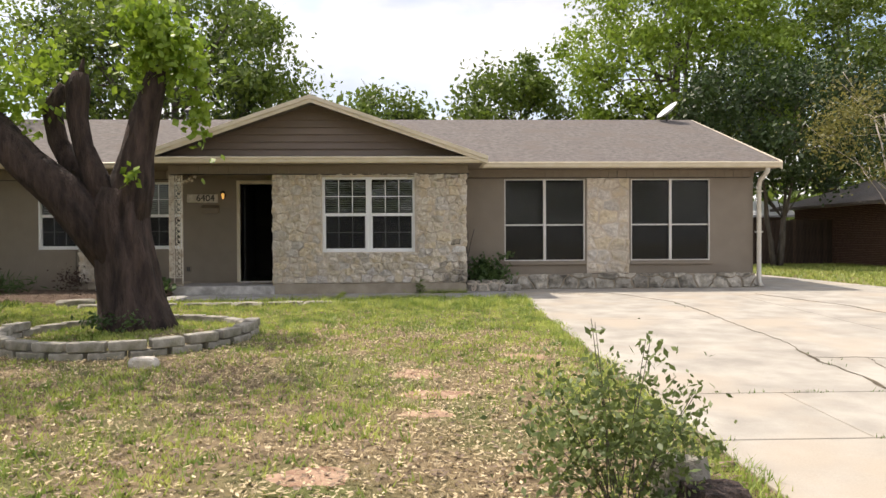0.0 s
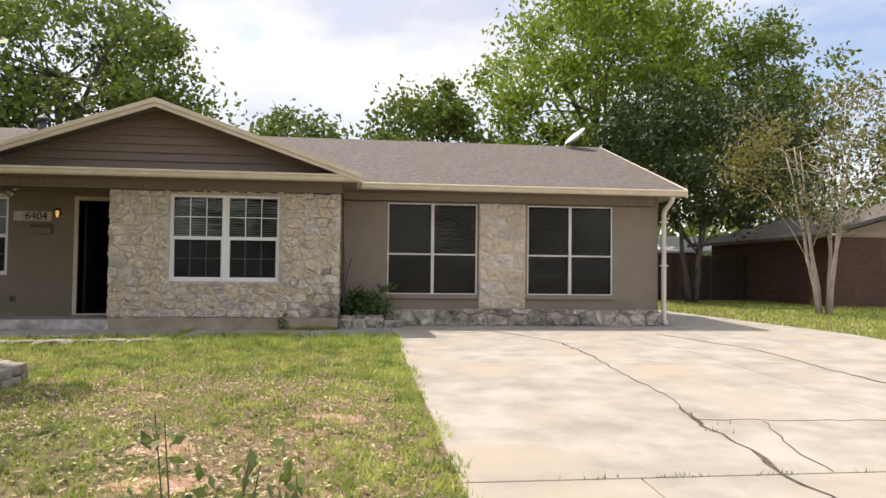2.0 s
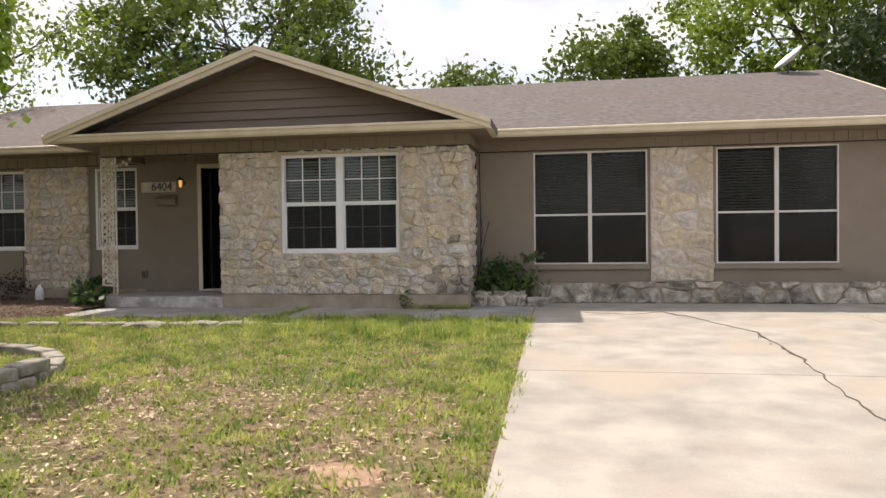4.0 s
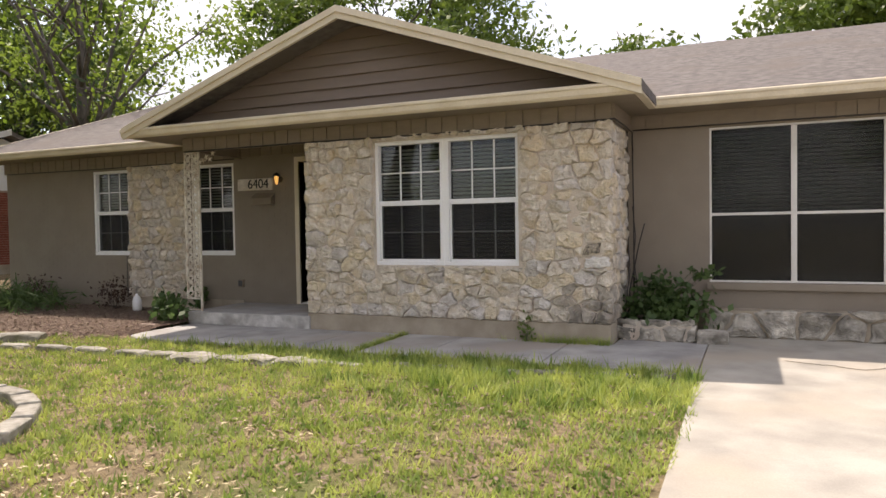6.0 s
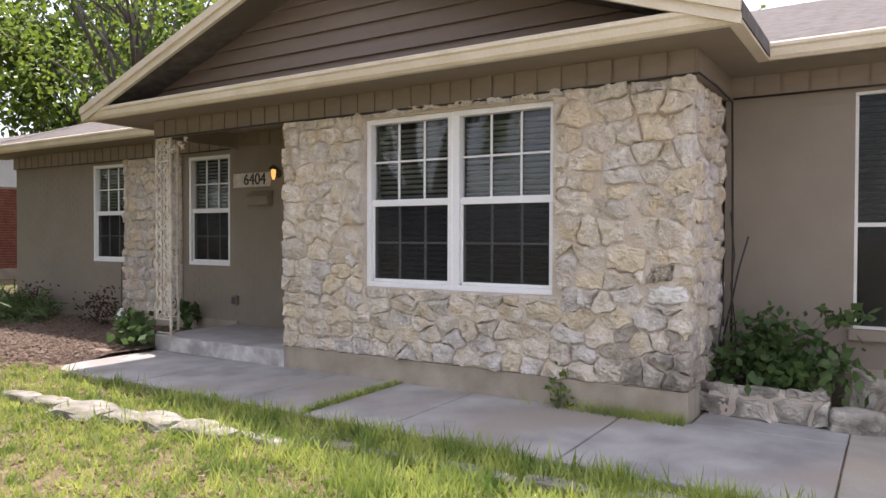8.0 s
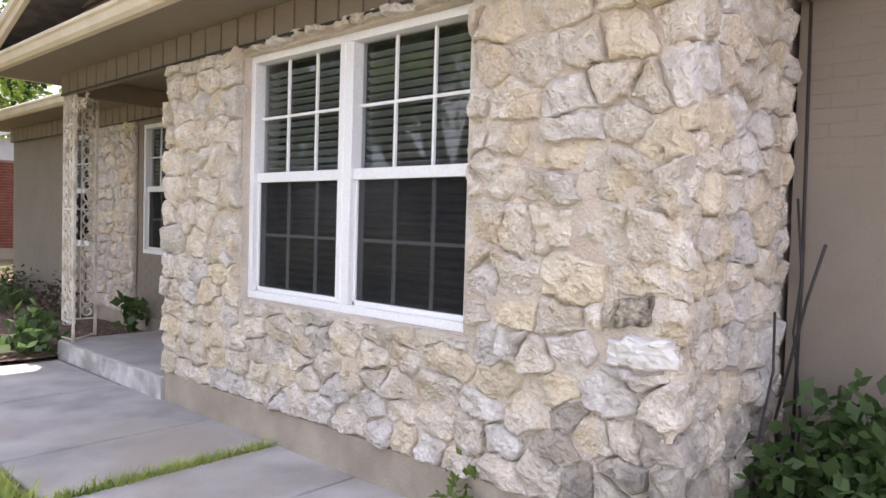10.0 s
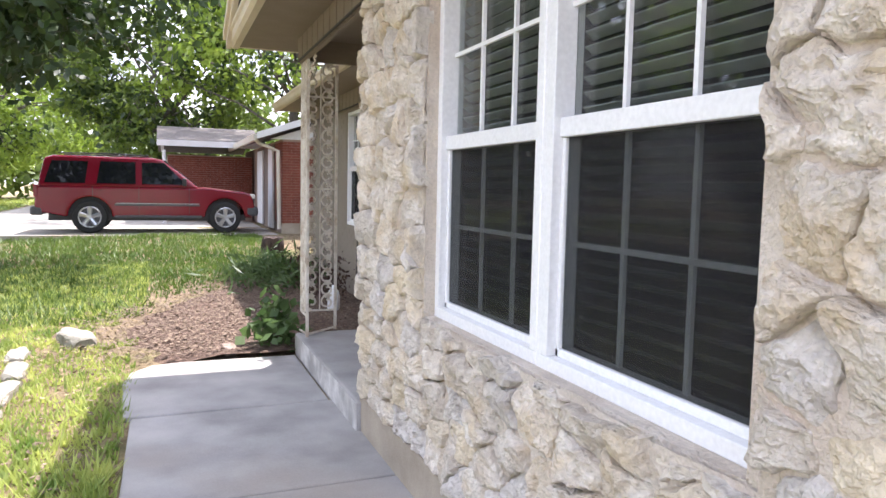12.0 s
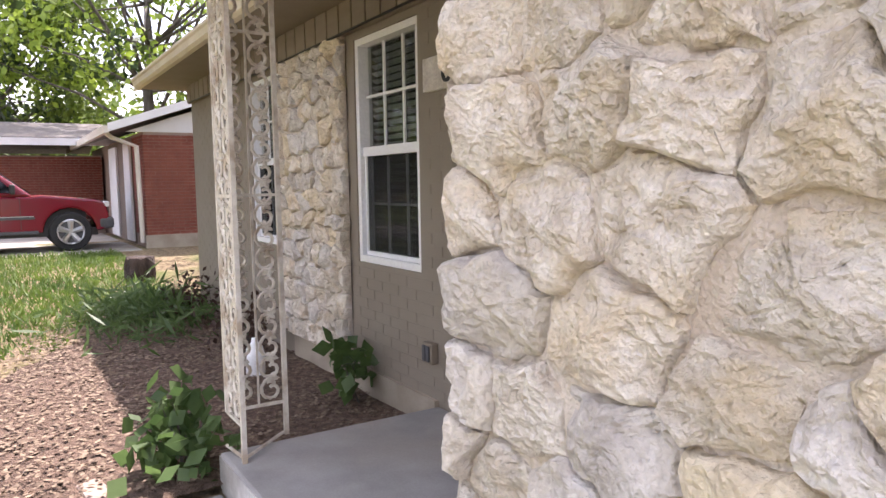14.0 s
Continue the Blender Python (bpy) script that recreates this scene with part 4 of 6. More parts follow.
tree("light green tree beside the street", -42.0, -10.0, 12.0, 6.0, 1.0, 90, 120, 0.34, M_LEAF_B, M_BARK_G, 13, 0.3, 1.0)
tree("green tree far down the street", -52.0, -20.0, 14.0, 7.0, 1.0, 90, 120, 0.36, M_LEAF, M_BARK_G, 14, 0.3, 1.3)
tree("green tree behind the neighbouring house", -26.0, 14.0, 16.0, 6.0, 2.0, 140, 140, 0.32, M_LEAF, M_BARK_G, 15, 0.3, 1.0)
tree("dark spreading oak with low hanging limbs over the lawn", -10.6, -6.4, 9.0, 6.6, 2.5, 200, 140, 0.21, M_LEAF_D, M_BARK, 16, 0.4, 0.75, droop=0.6, name="oak")
tree("leafy street tree across the road", -3.0, -38.0, 13.0, 7.0, 2.0, 60, 50, 0.5, M_LEAF, M_BARK_G, 17, 0.4, 1.3)
tree("leafy street tree across the road", 15.0, -36.0, 12.0, 7.0, 2.0, 60, 50, 0.5, M_LEAF, M_BARK_G, 18, 0.4, 1.3)
tree("green tree in the next garden", 30.0, 14.0, 11.0, 5.0, 2.0, 70, 110, 0.26, M_LEAF, M_BARK_G, 19, 0.3, 1.0)


def far_woods():
    """Distant woods closing the view beyond the gardens."""
    rs = np.random.RandomState(99)
    cs = []
    for k in range(420):
        if k < 230:
            x, y = rs.uniform(-75, -58), rs.uniform(-45, 40)
        else:
            x, y = rs.uniform(-70, 70), rs.uniform(42, 60)
        hgt = rs.uniform(3, 12)
        cs.append(np.array([x, y, hgt * 0.55]) + rs.normal(size=(70, 3)) * np.array([1.8, 1.8, hgt * 0.25]))
    cs = np.concatenate(cs)
    cs = cs[cs[:, 2] > 0]
    tagged(fast_mesh("far_woods", leaves(cs, 1.1, rs), 4, M_LEAF), "distant belt of green trees", "woods", kind="stuff")


far_woods()


# pollarded tree on the front lawn
def front_tree():
    ob = empty("mulberry_tree", "old pollarded tree with thick dark furrowed trunk and fresh leaves", "tree", at=(-2.0, -4.4, -0.12))
    o = Vector((-2.0, -4.4, -0.12))
    L = lambda *p: [Vector(q) - o for q in p]
    w = Parts()
    Y = -4.4
    w.tube(L((-2.02, Y, -0.3), (-2.03, Y, 0.02), (-2.06, Y, 0.25), (-2.12, Y, 0.7), (-2.2, Y, 1.15), (-2.24, Y, 1.55), (-2.2, Y, 1.8)), [0.60, 0.50, 0.44, 0.39, 0.37, 0.36, 0.28], 64, 0.22)
    w.tube(L((-2.3, Y, 0.85), (-2.6, Y - 0.1, 1.35), (-2.95, Y - 0.15, 1.75), (-3.4, Y - 0.2, 2.15), (-3.85, Y - 0.2, 2.65), (-4.3, Y - 0.2, 3.1), (-4.6, Y - 0.2, 3.9)), [0.30, 0.30, 0.28, 0.26, 0.24, 0.21, 0.14], 40, 0.25)
    w.tube(L((-2.15, Y, 1.4), (-2.05, Y, 1.9), (-1.98, Y, 2.3), (-1.86, Y, 2.8), (-1.73, Y, 3.2), (-1.68, Y, 3.45)), [0.30, 0.26, 0.22, 0.19, 0.17, 0.14], 36, 0.28)
    w.tube(L((-2.3, Y, 1.5), (-2.55, Y, 1.95), (-2.72, Y, 2.4), (-2.80, Y, 2.8), (-2.78, Y, 3.2), (-2.74, Y, 3.42)), [0.20, 0.18, 0.15, 0.14, 0.16, 0.10], 32, 0.3)
    w.tube(L((-2.45, Y, 1.5), (-2.9, Y + 0.2, 2.0), (-3.2, Y + 0.3, 2.5), (-3.3, Y + 0.3, 3.0), (-3.1, Y + 0.3, 3.3)), [0.18, 0.16, 0.13, 0.12, 0.09], 14, 0.3)
    w.tube(L((-2.74, Y, 3.38), (-2.70, Y, 3.62)), [0.05, 0.015], 8)
    w.tube(L((-4.6, Y - 0.2, 3.8), (-4.4, Y - 0.8, 4.8), (-3.4, Y - 1.5, 5.3), (-2.2, Y - 1.7, 5.5)), [0.14, 0.09, 0.06, 0.03], 12)
    w.make("trunk", M_BARK, ob, smooth=True)
    rs = np.random.RandomState(77)
    cl = [((-1.62, Y, 3.8), (0.24, 0.22, 0.24), 560), ((-1.9, Y, 4.15), (0.2, 0.2, 0.18), 190), ((-1.98, Y, 3.45), (0.12, 0.12, 0.2), 60), ((-1.25, Y, 3.6), (0.2, 0.2, 0.2), 110), ((-1.12, Y, 2.95), (0.1, 0.1, 0.3), 140),
          ((-3.75, Y, 3.15), (0.28, 0.25, 0.25), 260), ((-3.15, Y, 3.6), (0.14, 0.14, 0.12), 50), ((-3.7, Y, 2.65), (0.15, 0.15, 0.12), 40), ((-1.95, Y - 0.3, 2.0), (0.05, 0.05, 0.08), 14),
          ((-2.2, Y - 1.7, 5.5), (0.55, 0.5, 0.35), 420), ((-3.2, Y - 1.2, 5.2), (0.6, 0.6, 0.35), 350), ((-4.6, Y - 0.6, 4.6), (0.5, 0.5, 0.3), 200), ((-3.9, Y - 2.0, 5.0), (0.6, 0.6, 0.3), 300), ((-2.6, Y, 0.2), (0.2, 0.1, 0.03), 0)]
    cs = np.concatenate([np.array(c) - np.array(o) + rs.normal(size=(int(n * 1.6), 3)) * np.array(s) for c, s, n in cl if n])
    tagged(fast_mesh("foliage", leaves(cs, 0.125, rs, 0.8, 0.75), 4, M_LEAF_M, ob), kind="stuff")
    b = np.concatenate([np.array(c) - np.array(o) + rs.normal(size=(n, 3)) * np.array((0.12, 0.1, 0.06)) for c, n in (((-2.3, Y - 0.55, 0.02), 120), ((-1.85, Y - 0.55, 0.02), 60))])
    tagged(fast_mesh("sucker_leaves", leaves(b, 0.07, rs, 0.0, 0.6), 4, M_LEAF_P, ob), kind="stuff")


front_tree()

ring = empty("tree_ring", "curved low ring of pale cut stones round the trunk", "stone edging")
rnd = random.Random(5)
for course in (0, 1):
    n = 23
    for i in range(n):
        a = 2 * math.pi * (i + 0.5 * course) / n
        rr = 1.47
        px, py = -1.72 + rr * math.cos(a), -5.25 + rr * math.sin(a)
        if course == 1 and math.sin(a) > 0.25:
            continue
        hl = 2 * math.pi * rr / n / 2 * rnd.uniform(0.86, 0.97)
        p = Parts().box(-hl, hl, -0.085, 0.085, 0, 0.105)
        p.v = [(x * rnd.uniform(0.95, 1.04), y * rnd.uniform(0.85, 1.12), z * rnd.uniform(0.92, 1.05)) for x, y, z in p.v]
        ob = p.make("block", M_EDGE, ring, bevel=0.015)
        ob.matrix_basis = pose(px, py, float(gz(px, py)) - 0.02 + 0.108 * course, 0, 0, math.degrees(a) + 90 + rnd.uniform(-4, 4))


def rock(name, x, y, sx, sy, sz, mt, seed, label, lift=0.0, rz=0.0, cat="stone", group=""):
    bm = bmesh.new()
    bmesh.ops.create_icosphere(bm, subdivisions=3, radius=1)
    off = Vector((seed * 3.7, seed, 0))
    for v in bm.verts:
        k = 1 + 0.28 * noise.noise(v.co * 1.4 + off) + 0.14 * noise.noise(v.co * 4 + off)
        c = v.co * k
        v.co = (max(-0.8, min(0.8, c.x)) * sx, max(-0.8, min(0.8, c.y)) * sy, max(-0.6, min(0.72, c.z)) * sz)
    me = bpy.data.meshes.new(name)
    bm.to_mesh(me)
    bm.free()
    me.materials.append(mt)
    ob = new(name, me)
    ob.matrix_basis = pose(x, y, float(gz(x, y)) + lift, 0, 0, rz)
    return tagged(ob, label, cat, group)


rock("rock", -0.86, -7.15, 0.17, 0.12, 0.10, M_STONE_G, 3, "loose pale stone block lying on the grass", 0.03)
rock("boulder", 3.29, -11.22, 0.19, 0.17, 0.2, M_BARK, 4, "dark pitted boulder beside the driveway", 0.12)
rock("boulder", 3.20, -11.05, 0.16, 0.12, 0.27, M_DARKSTONE, 9, "weathered grey boulder under the bush", 0.15)
rock("boulder", 2.98, -11.36, 0.11, 0.09, 0.16, M_DARKSTONE, 6, "dark stone half hidden under the bush", 0.08)
# edging flags between walk and lawn
erow = [(-3.62, -2.24, 0.22, 0.08), (-3.05, -2.16, 0.24, 0.08), (-2.45, -2.02, 0.26, 0.08), (-1.85, -1.90, 0.25, 0.08), (-1.45, -1.88, 0.18, 0.10), (-1.02, -1.88, 0.28, 0.20), (-0.55, -1.86, 0.17, 0.12),
        (-0.28, -1.78, 0.22, 0.15), (0.18, -1.86, 0.30, 0.13), (0.66, -1.78, 0.24, 0.07), (1.1, -1.75, 0.24, 0.07), (1.62, -1.72, 0.28, 0.06), (2.15, -1.70, 0.26, 0.06), (2.7, -1.66, 0.28, 0.06), (3.2, -1.58, 0.24, 0.07), (3.62, -1.42, 0.14, 0.16)]
for i, (x, y, a, b) in enumerate(erow):
    y -= 0.22 if 2 < i < 8 else 0.12 if i in (2, 8, 9) else 0.0
    rock("edging_stone", x, y, a * 1.2, b * 1.15, 0.065 if i < 9 else 0.055, M_EDGE, 20 + i, "flat pale edging stone set in the grass by the walk", 0.02 if i < 9 else 0.0, rnd.uniform(-5, 5), group="edging stones along the walk")
rock("edging_stone", -4.05, -1.86, 0.38, 0.14, 0.10, M_EDGE, 50, "flat grey slab lying at the edge of the mulch bed", 0.04, 20, group="edging stones along the walk")
rock("edging_brick", -3.22, -0.62, 0.15, 0.07, 0.05, M_BRICKM, 51, "flat weathered reddish brick beside the porch step", 0.03, 10, group="edging stones along the walk")
rock("border_stone", 3.90, 0.36, 0.20, 0.16, 0.13, M_DARKSTONE, 52, "large grey weathered stone at the end of the border", 0.06, 0)
rock("stump", -10.8, 0.8, 0.28, 0.25, 0.34, M_BARK, 53, "weathered tree stump among the plants", 0.1, 0, "stump")

# mulch bed left of the porch
def bed_edge(x):
    """Front edge of the garden bed."""
    return np.interp(x, [-8.8, -7.6, -6.8, -5.6, -4.7, -3.9, -2.9], [0.2, -0.25, -0.7, -1.3, -1.7, -1.6, -1.2])


mv, mf = [], []
nx, ny = 60, 24
for j in range(ny + 1):
    for i in range(nx + 1):
        x = -8.8 + 5.86 * i / nx
        ye = float(bed_edge(x)) + 0.15 * noise.noise(Vector((x * 2.2, 0, 5)))
        k = j / ny
        y = ye + (WALL_Y - 0.01 - ye) * k
        lift = 0.085 * min(1.0, k * 4) - 0.03
        mv.append((x, y, float(gz(x, y)) + lift + 0.02 * noise.noise(Vector((x * 3, y * 3, 0)))))
mf = [[j * (nx + 1) + i, j * (nx + 1) + i + 1, (j + 1) * (nx + 1) + i + 1, (j + 1) * (nx + 1) + i] for j in range(ny) for i in range(nx)]
tagged(mesh_ob("mulch_bed", mv, mf, M_MULCH, smooth=True), "bed of brown bark mulch and dead leaves", "garden bed", kind="structure")


def scatter(name, label, n, x0, x1, y0, y1, size, material, seed, keep, flat=True, lift=0.015, aspect=0.5):
    rs = np.random.RandomState(seed)
    x, y = rs.uniform(x0, x1, n), rs.uniform(y0, y1, n)
    k = keep(x, y, rs)
    x, y = x[k], y[k]
    c = np.stack([x, y, gz(x, y) + lift + rs.uniform(0, 0.03, len(x))], 1)
    q = leaves(c, size, rs, 0, aspect, 6.0 if flat else 0.5).reshape(-1, 4, 3)
    if flat:
        q[:, :, 2] = c[:, None, 2] + (q[:, :, 2] - c[:, None, 2]) * 0.3
    ob = fast_mesh(name, q.reshape(-1, 3), 4, material)
    return tagged(ob, label, "ground cover", kind="stuff")


def grass(name, label, n, x0, x1, y0, y1, h, w, material, seed, keep):
    """Loose grass blades as bent slivers."""
    rs = np.random.RandomState(seed)
    x, y = rs.uniform(x0, x1, n), rs.uniform(y0, y1, n)
    k = keep(x, y, rs)
    x, y = x[k], y[k]
    m = len(x)
    b = np.stack([x, y, gz(x, y) - 0.005], 1)
    a = rs.uniform(0, 2 * np.pi, m)
    hh = h * rs.uniform(0.45, 1.3, m)
    ln = hh * rs.uniform(0.2, 1.1, m)
    side = np.stack([np.cos(a), np.sin(a), np.zeros(m)], 1) * (w * rs.uniform(0.6, 1.3, m))[:, None]
    a2 = a + np.pi / 2 + rs.uniform(-0.6, 0.6, m)
    tip = b + np.stack([np.cos(a2) * ln, np.sin(a2) * ln, hh], 1)
    tri = np.stack([b - side, b + side, tip], 1).reshape(-1, 3)
    return tagged(fast_mesh(name, tri, 3, material), label, "grass", kind="stuff")


def on_lawn(x, y):
    walkz = (x > -2.95) & (y > -1.36)
    bed = (x > -8.7) & (x <= -2.9) & (y > bed_edge(x) + 0.9 * (patchy(x, y, 0.3, 61) - 0.55))
    return (x < 3.86 + 0.04 * np.sin(y * 5)) & ~walkz & ~bed & (y < 1.0)


def green(x, y):
    edge = np.clip((x - 2.6) / 1.2, 0, 1) * 0.35 + np.clip((y + 5.5) / 4, 0, 1) * 0.42 + np.clip((-x - 5) / 4, 0, 1) * 0.3 + np.clip((y + 9.5) / 5, 0, 1) * 0.12
    return patchy(x, y, 1.1, 3) * 0.55 + patchy(x, y, 0.35, 4) * 0.36 + edge + 0.06 - 0.22 * np.clip((-y - 9.0) / 2.5, 0, 1)


grass("lawn_grass", "short patchy green lawn grass", 330000, -10, 3.9, -13.5, -1.33, 0.055, 0.011, M_GRASS, 1, lambda x, y, r: on_lawn(x, y) & (green(x, y) * (0.35 + 1.1 * patchy(x, y, 0.11, 6)) > r.uniform(0.3, 1.05, len(x))))
grass("dry_lawn_grass", "short dry straw-coloured grass", 60000, -10, 3.9, -13.5, -1.33, 0.03, 0.010, M_STRAW, 2, lambda x, y, r: on_lawn(x, y) & (green(x, y) < r.uniform(0.4, 1.1, len(x))))
grass("side_lawn_grass", "green grass of the side lawn", 170000, -26, -5, -12, 2.5, 0.09, 0.016, M_GRASS_D, 3, lambda x, y, r: on_lawn(x, y) & ~((x < -14.6) & (x > -40) & (y > -9) & (y < 3.2) & (x < -15)) & (patchy(x, y, 1.5, 9) + 0.1 > r.uniform(0, 0.8, len(x))))
grass("far_lawn_grass", "green lawns beyond the neighbouring drive", 26000, -62, -22, -34, 10, 0.16, 0.09, M_GRASS, 15, lambda x, y, r: (y < -7.6 + (x + 14) * 0.02) | (x < -60) | ((y > 1.8) & (x < -27)))
grass("edge_grass", "long fresh green grass along the walk edge", 34000, -2.6, 3.95, -2.9, -1.34, 0.12, 0.008, M_GRASS, 4, lambda x, y, r: (x < 3.9) & (r.uniform(0, 1, len(x)) < np.clip((x + 1.5) / 3.5, 0.12, 1) * np.clip((y + 3.0) / 0.9, 0, 1) * (patchy(x, y, 0.16, 14) * 1.6 - 0.25)))
grass("drive_edge_grass", "grass tufts along the driveway edge", 9000, 3.5, 3.95, -12, -1.4, 0.07, 0.007, M_GRASS, 5, lambda x, y, r: patchy(x, y, 0.22, 8) > r.uniform(0.35, 1.0, len(x)))
grass("right_lawn_grass", "green grass strip beside the driveway", 34000, 12.15, 24, -2, 14.5, 0.08, 0.02, M_GRASS, 6, lambda x, y, r: x > 0)
for xa, xb, ya, yb, nn in ((3.9, 7.6, -8.57, -8.555, 260), (3.9, 6.2, -9.805, -9.79, 90), (5.98, 6.3, -7.6, -6.9, 40), (9.0, 9.12, -5.6, -3.0, 60), (6.3, 6.42, -3.2, -1.8, 50)):
    grass("joint_weeds", "small weeds growing in the driveway joints", nn, xa, xb, ya, yb, 0.05, 0.008, M_GRASS_D, nn, lambda x, y, r: patchy(x, y, 0.12, 71) > 0.55)
grass("crack_grass", "grass growing in the joints of the walk", 1500, 0.40, 0.47, -1.32, -0.1, 0.07, 0.005, M_GRASS, 7, lambda x, y, r: r.uniform(0, 1, len(x)) < 0.7)
grass("wall_weeds", "weeds along the foundation", 1300, 1.6, 2.9, -0.2, -0.08, 0.11, 0.005, M_GRASS, 8, lambda x, y, r: r.uniform(0, 1, len(x)) < np.clip((x - 1.8), 0.05, 0.8))
scatter("thatch", "dry grass clippings and dead leaves on the lawn", 62000, -9, 3.85, -13.5, -1.5, 0.052, M_STRAW, 10, lambda x, y, r: on_lawn(x, y) & (green(x, y) < r.uniform(0.3, 0.78, len(x))), aspect=0.35)
scatter("dead_leaves", "brown dead leaves and dirt crumbs on the lawn", 30000, -9, 3.85, -13.5, -1.5, 0.055, M_LITTER, 11, lambda x, y, r: on_lawn(x, y) & (patchy(x, y, 0.8, 21) + np.clip((-y - 8.5) / 3, 0, 0.5) > r.uniform(0.3, 1.1, len(x))))
scatter("mulch_chips", "brown bark chips and leaves on the garden bed", 15000, -8.8, -2.96, -2.2, 1.1, 0.05, M_LITTER, 12, lambda x, y, r: (y < 1.05) & (y > bed_edge(x) - 0.5 * r.uniform(0, 1, len(x)) ** 2) & ((x < -3.02) | (y > 9)), lift=0.05)


def dirt(x, y, rx, ry, seed):
    n = 22
    v = [(x, y, float(gz(x, y)) + 0.016)]
    for i in range(n):
        a = 2 * math.pi * i / n
        k = 1 + 0.45 * noise.noise(Vector((math.cos(a) * 1.5 + seed, math.sin(a) * 1.5, 0)))
        px, py = x + rx * k * math.cos(a), y + ry * k * math.sin(a)
        v.append((px, py, float(gz(px, py)) - 0.012))
    tagged(mesh_ob("bare_earth", v, [[0, i + 1, (i + 1) % n + 1] for i in range(n)], M_DIRT, smooth=True), "bare patch of reddish earth in the lawn", "earth", kind="structure")


for i, (x, y, rx, ry) in enumerate(((1.3, -10.3, 0.5, 0.25), (0.2, -10.9, 0.7, 0.35), (-0.9, -10.7, 0.6, 0.3), (0.9, -11.6, 0.6, 0.3), (2.1, -8.4, 0.5, 0.3), (1.9, -7.6, 0.35, 0.3), (3.1, -6.8, 0.35, 0.3), (-1.3, -2.9, 0.35, 0.25), (2.0, -9.0, 0.4, 0.2), (1.1, -11.4, 0.3, 0.2), (-2.0, -2.4, 0.3, 0.2))):
    dirt(x, y, rx, ry, i * 3.3)


def shrub(name, label, x, y, blobs, leaf, material, seed, stems=10, aspect=0.5, droop=0.2, z=None):
    """Woody or soft plant: stems from the base and leaves in clumps."""
    rs, r2 = np.random.RandomState(seed), random.Random(seed)
    base = float(gz(x, y)) if z is None else z
    ob = empty(name, label, "plant", at=(x, y, base))
    st = Parts()
    for k in range(stems):
        c, s, n = blobs[k % len(blobs)]
        e = Vector(c) + Vector((r2.uniform(-1, 1) * s[0], r2.uniform(-1, 1) * s[1], r2.uniform(-0.5, 1) * s[2]))
        st.tube([Vector((r2.uniform(-0.06, 0.06), r2.uniform(-0.06, 0.06), -0.05)), e * 0.5 + Vector((0, 0, 0.05)), e], [0.004, 0.003, 0.0015], 5)
    st.make("stem", M_BARK_G, ob)
    cs = np.concatenate([np.array(c) + rs.normal(size=(n, 3)) * np.array(s) for c, s, n in blobs])
    cs = cs[cs[:, 2] > 0.02]
    tagged(fast_mesh("foliage", leaves(cs, leaf, rs, droop, aspect), 4, material, ob), kind="stuff")
    return ob


shrub("bush", "straggly small-leaved bush beside the driveway", 2.86, -11.15, [((0, 0, 0.48), (0.19, 0.15, 0.14), 1200), ((-0.24, 0, 0.42), (0.11, 0.12, 0.12), 420), ((0.2, 0, 0.42), (0.12, 0.12, 0.13), 480), ((0, 0, 0.2), (0.2, 0.12, 0.1), 260),
      ((0.02, 0.05, 0.72), (0.15, 0.1, 0.06), 190), ((-0.25, 0.1, 0.68), (0.08, 0.08, 0.05), 50), ((0.16, 0.0, 0.88), (0.05, 0.05, 0.06), 34), ((-0.1, 0.05, 0.98), (0.025, 0.025, 0.06), 12), ((0.34, 0, 0.68), (0.05, 0.04, 0.04), 18)], 0.044, M_LEAF_S, 31, 22)
shrub("leafy_weed", "lush broad-leaved green plant in the stone planter", 3.25, 0.72, [((0, -0.1, 0.18), (0.17, 0.12, 0.1), 480), ((0.25, -0.1, 0.25), (0.13, 0.1, 0.12), 300), ((0.05, 0, 0.42), (0.12, 0.1, 0.08), 200), ((0.55, -0.05, 0.60), (0.08, 0.07, 0.04), 50), ((0.42, 0, 0.15), (0.15, 0.1, 0.1), 140)], 0.088, M_LEAF_P, 32, 14, 0.65, 0.4, z=0.13)
shrub("lily_clump", "clump of strappy dark green leaves in the garden bed", -7.1, 0.25, [((0, 0, 0.2), (0.55, 0.3, 0.1), 900), ((-0.8, 0.2, 0.18), (0.4, 0.25, 0.09), 500)], 0.22, M_LEAF_P, 33, 6, 0.12, 0.3)
shrub("dark_shrub", "small dark reddish shrub by the house wall", -7.3, 0.75, [((0, 0, 0.3), (0.16, 0.15, 0.12), 420)], 0.06, M_LEAF_R, 34, 10)
shrub("dark_shrub", "small dark reddish shrub by the stone panel", -5.35, 0.72, [((0, 0, 0.28), (0.14, 0.12, 0.13), 380)], 0.06, M_LEAF_R, 35, 10)
shrub("porch_plant", "broad-leaved green plant beside the porch slab", -3.2, -0.22, [((0, 0, 0.2), (0.12, 0.12, 0.1), 150), ((-0.1, 0, 0.35), (0.08, 0.08, 0.05), 50)], 0.11, M_LEAF_P, 36, 8, 0.75, 0.4)
shrub("porch_plant", "broad-leaved green plant by the porch wall", -3.75, 0.92, [((0, 0, 0.18), (0.09, 0.07, 0.09), 70)], 0.13, M_LEAF_P, 37, 6, 0.7, 0.4, z=0.08)
shrub("ground_ivy", "low green plants along the house wall", -8.2, 0.4, [((0, 0, 0.12), (0.5, 0.35, 0.06), 600)], 0.09, M_LEAF_P, 38, 6)
shrub("foundation_weed", "small green weed at the foot of the stone wall", 1.98, -0.14, [((0, 0, 0.12), (0.05, 0.03, 0.08), 70)], 0.06, M_LEAF, 39, 5)


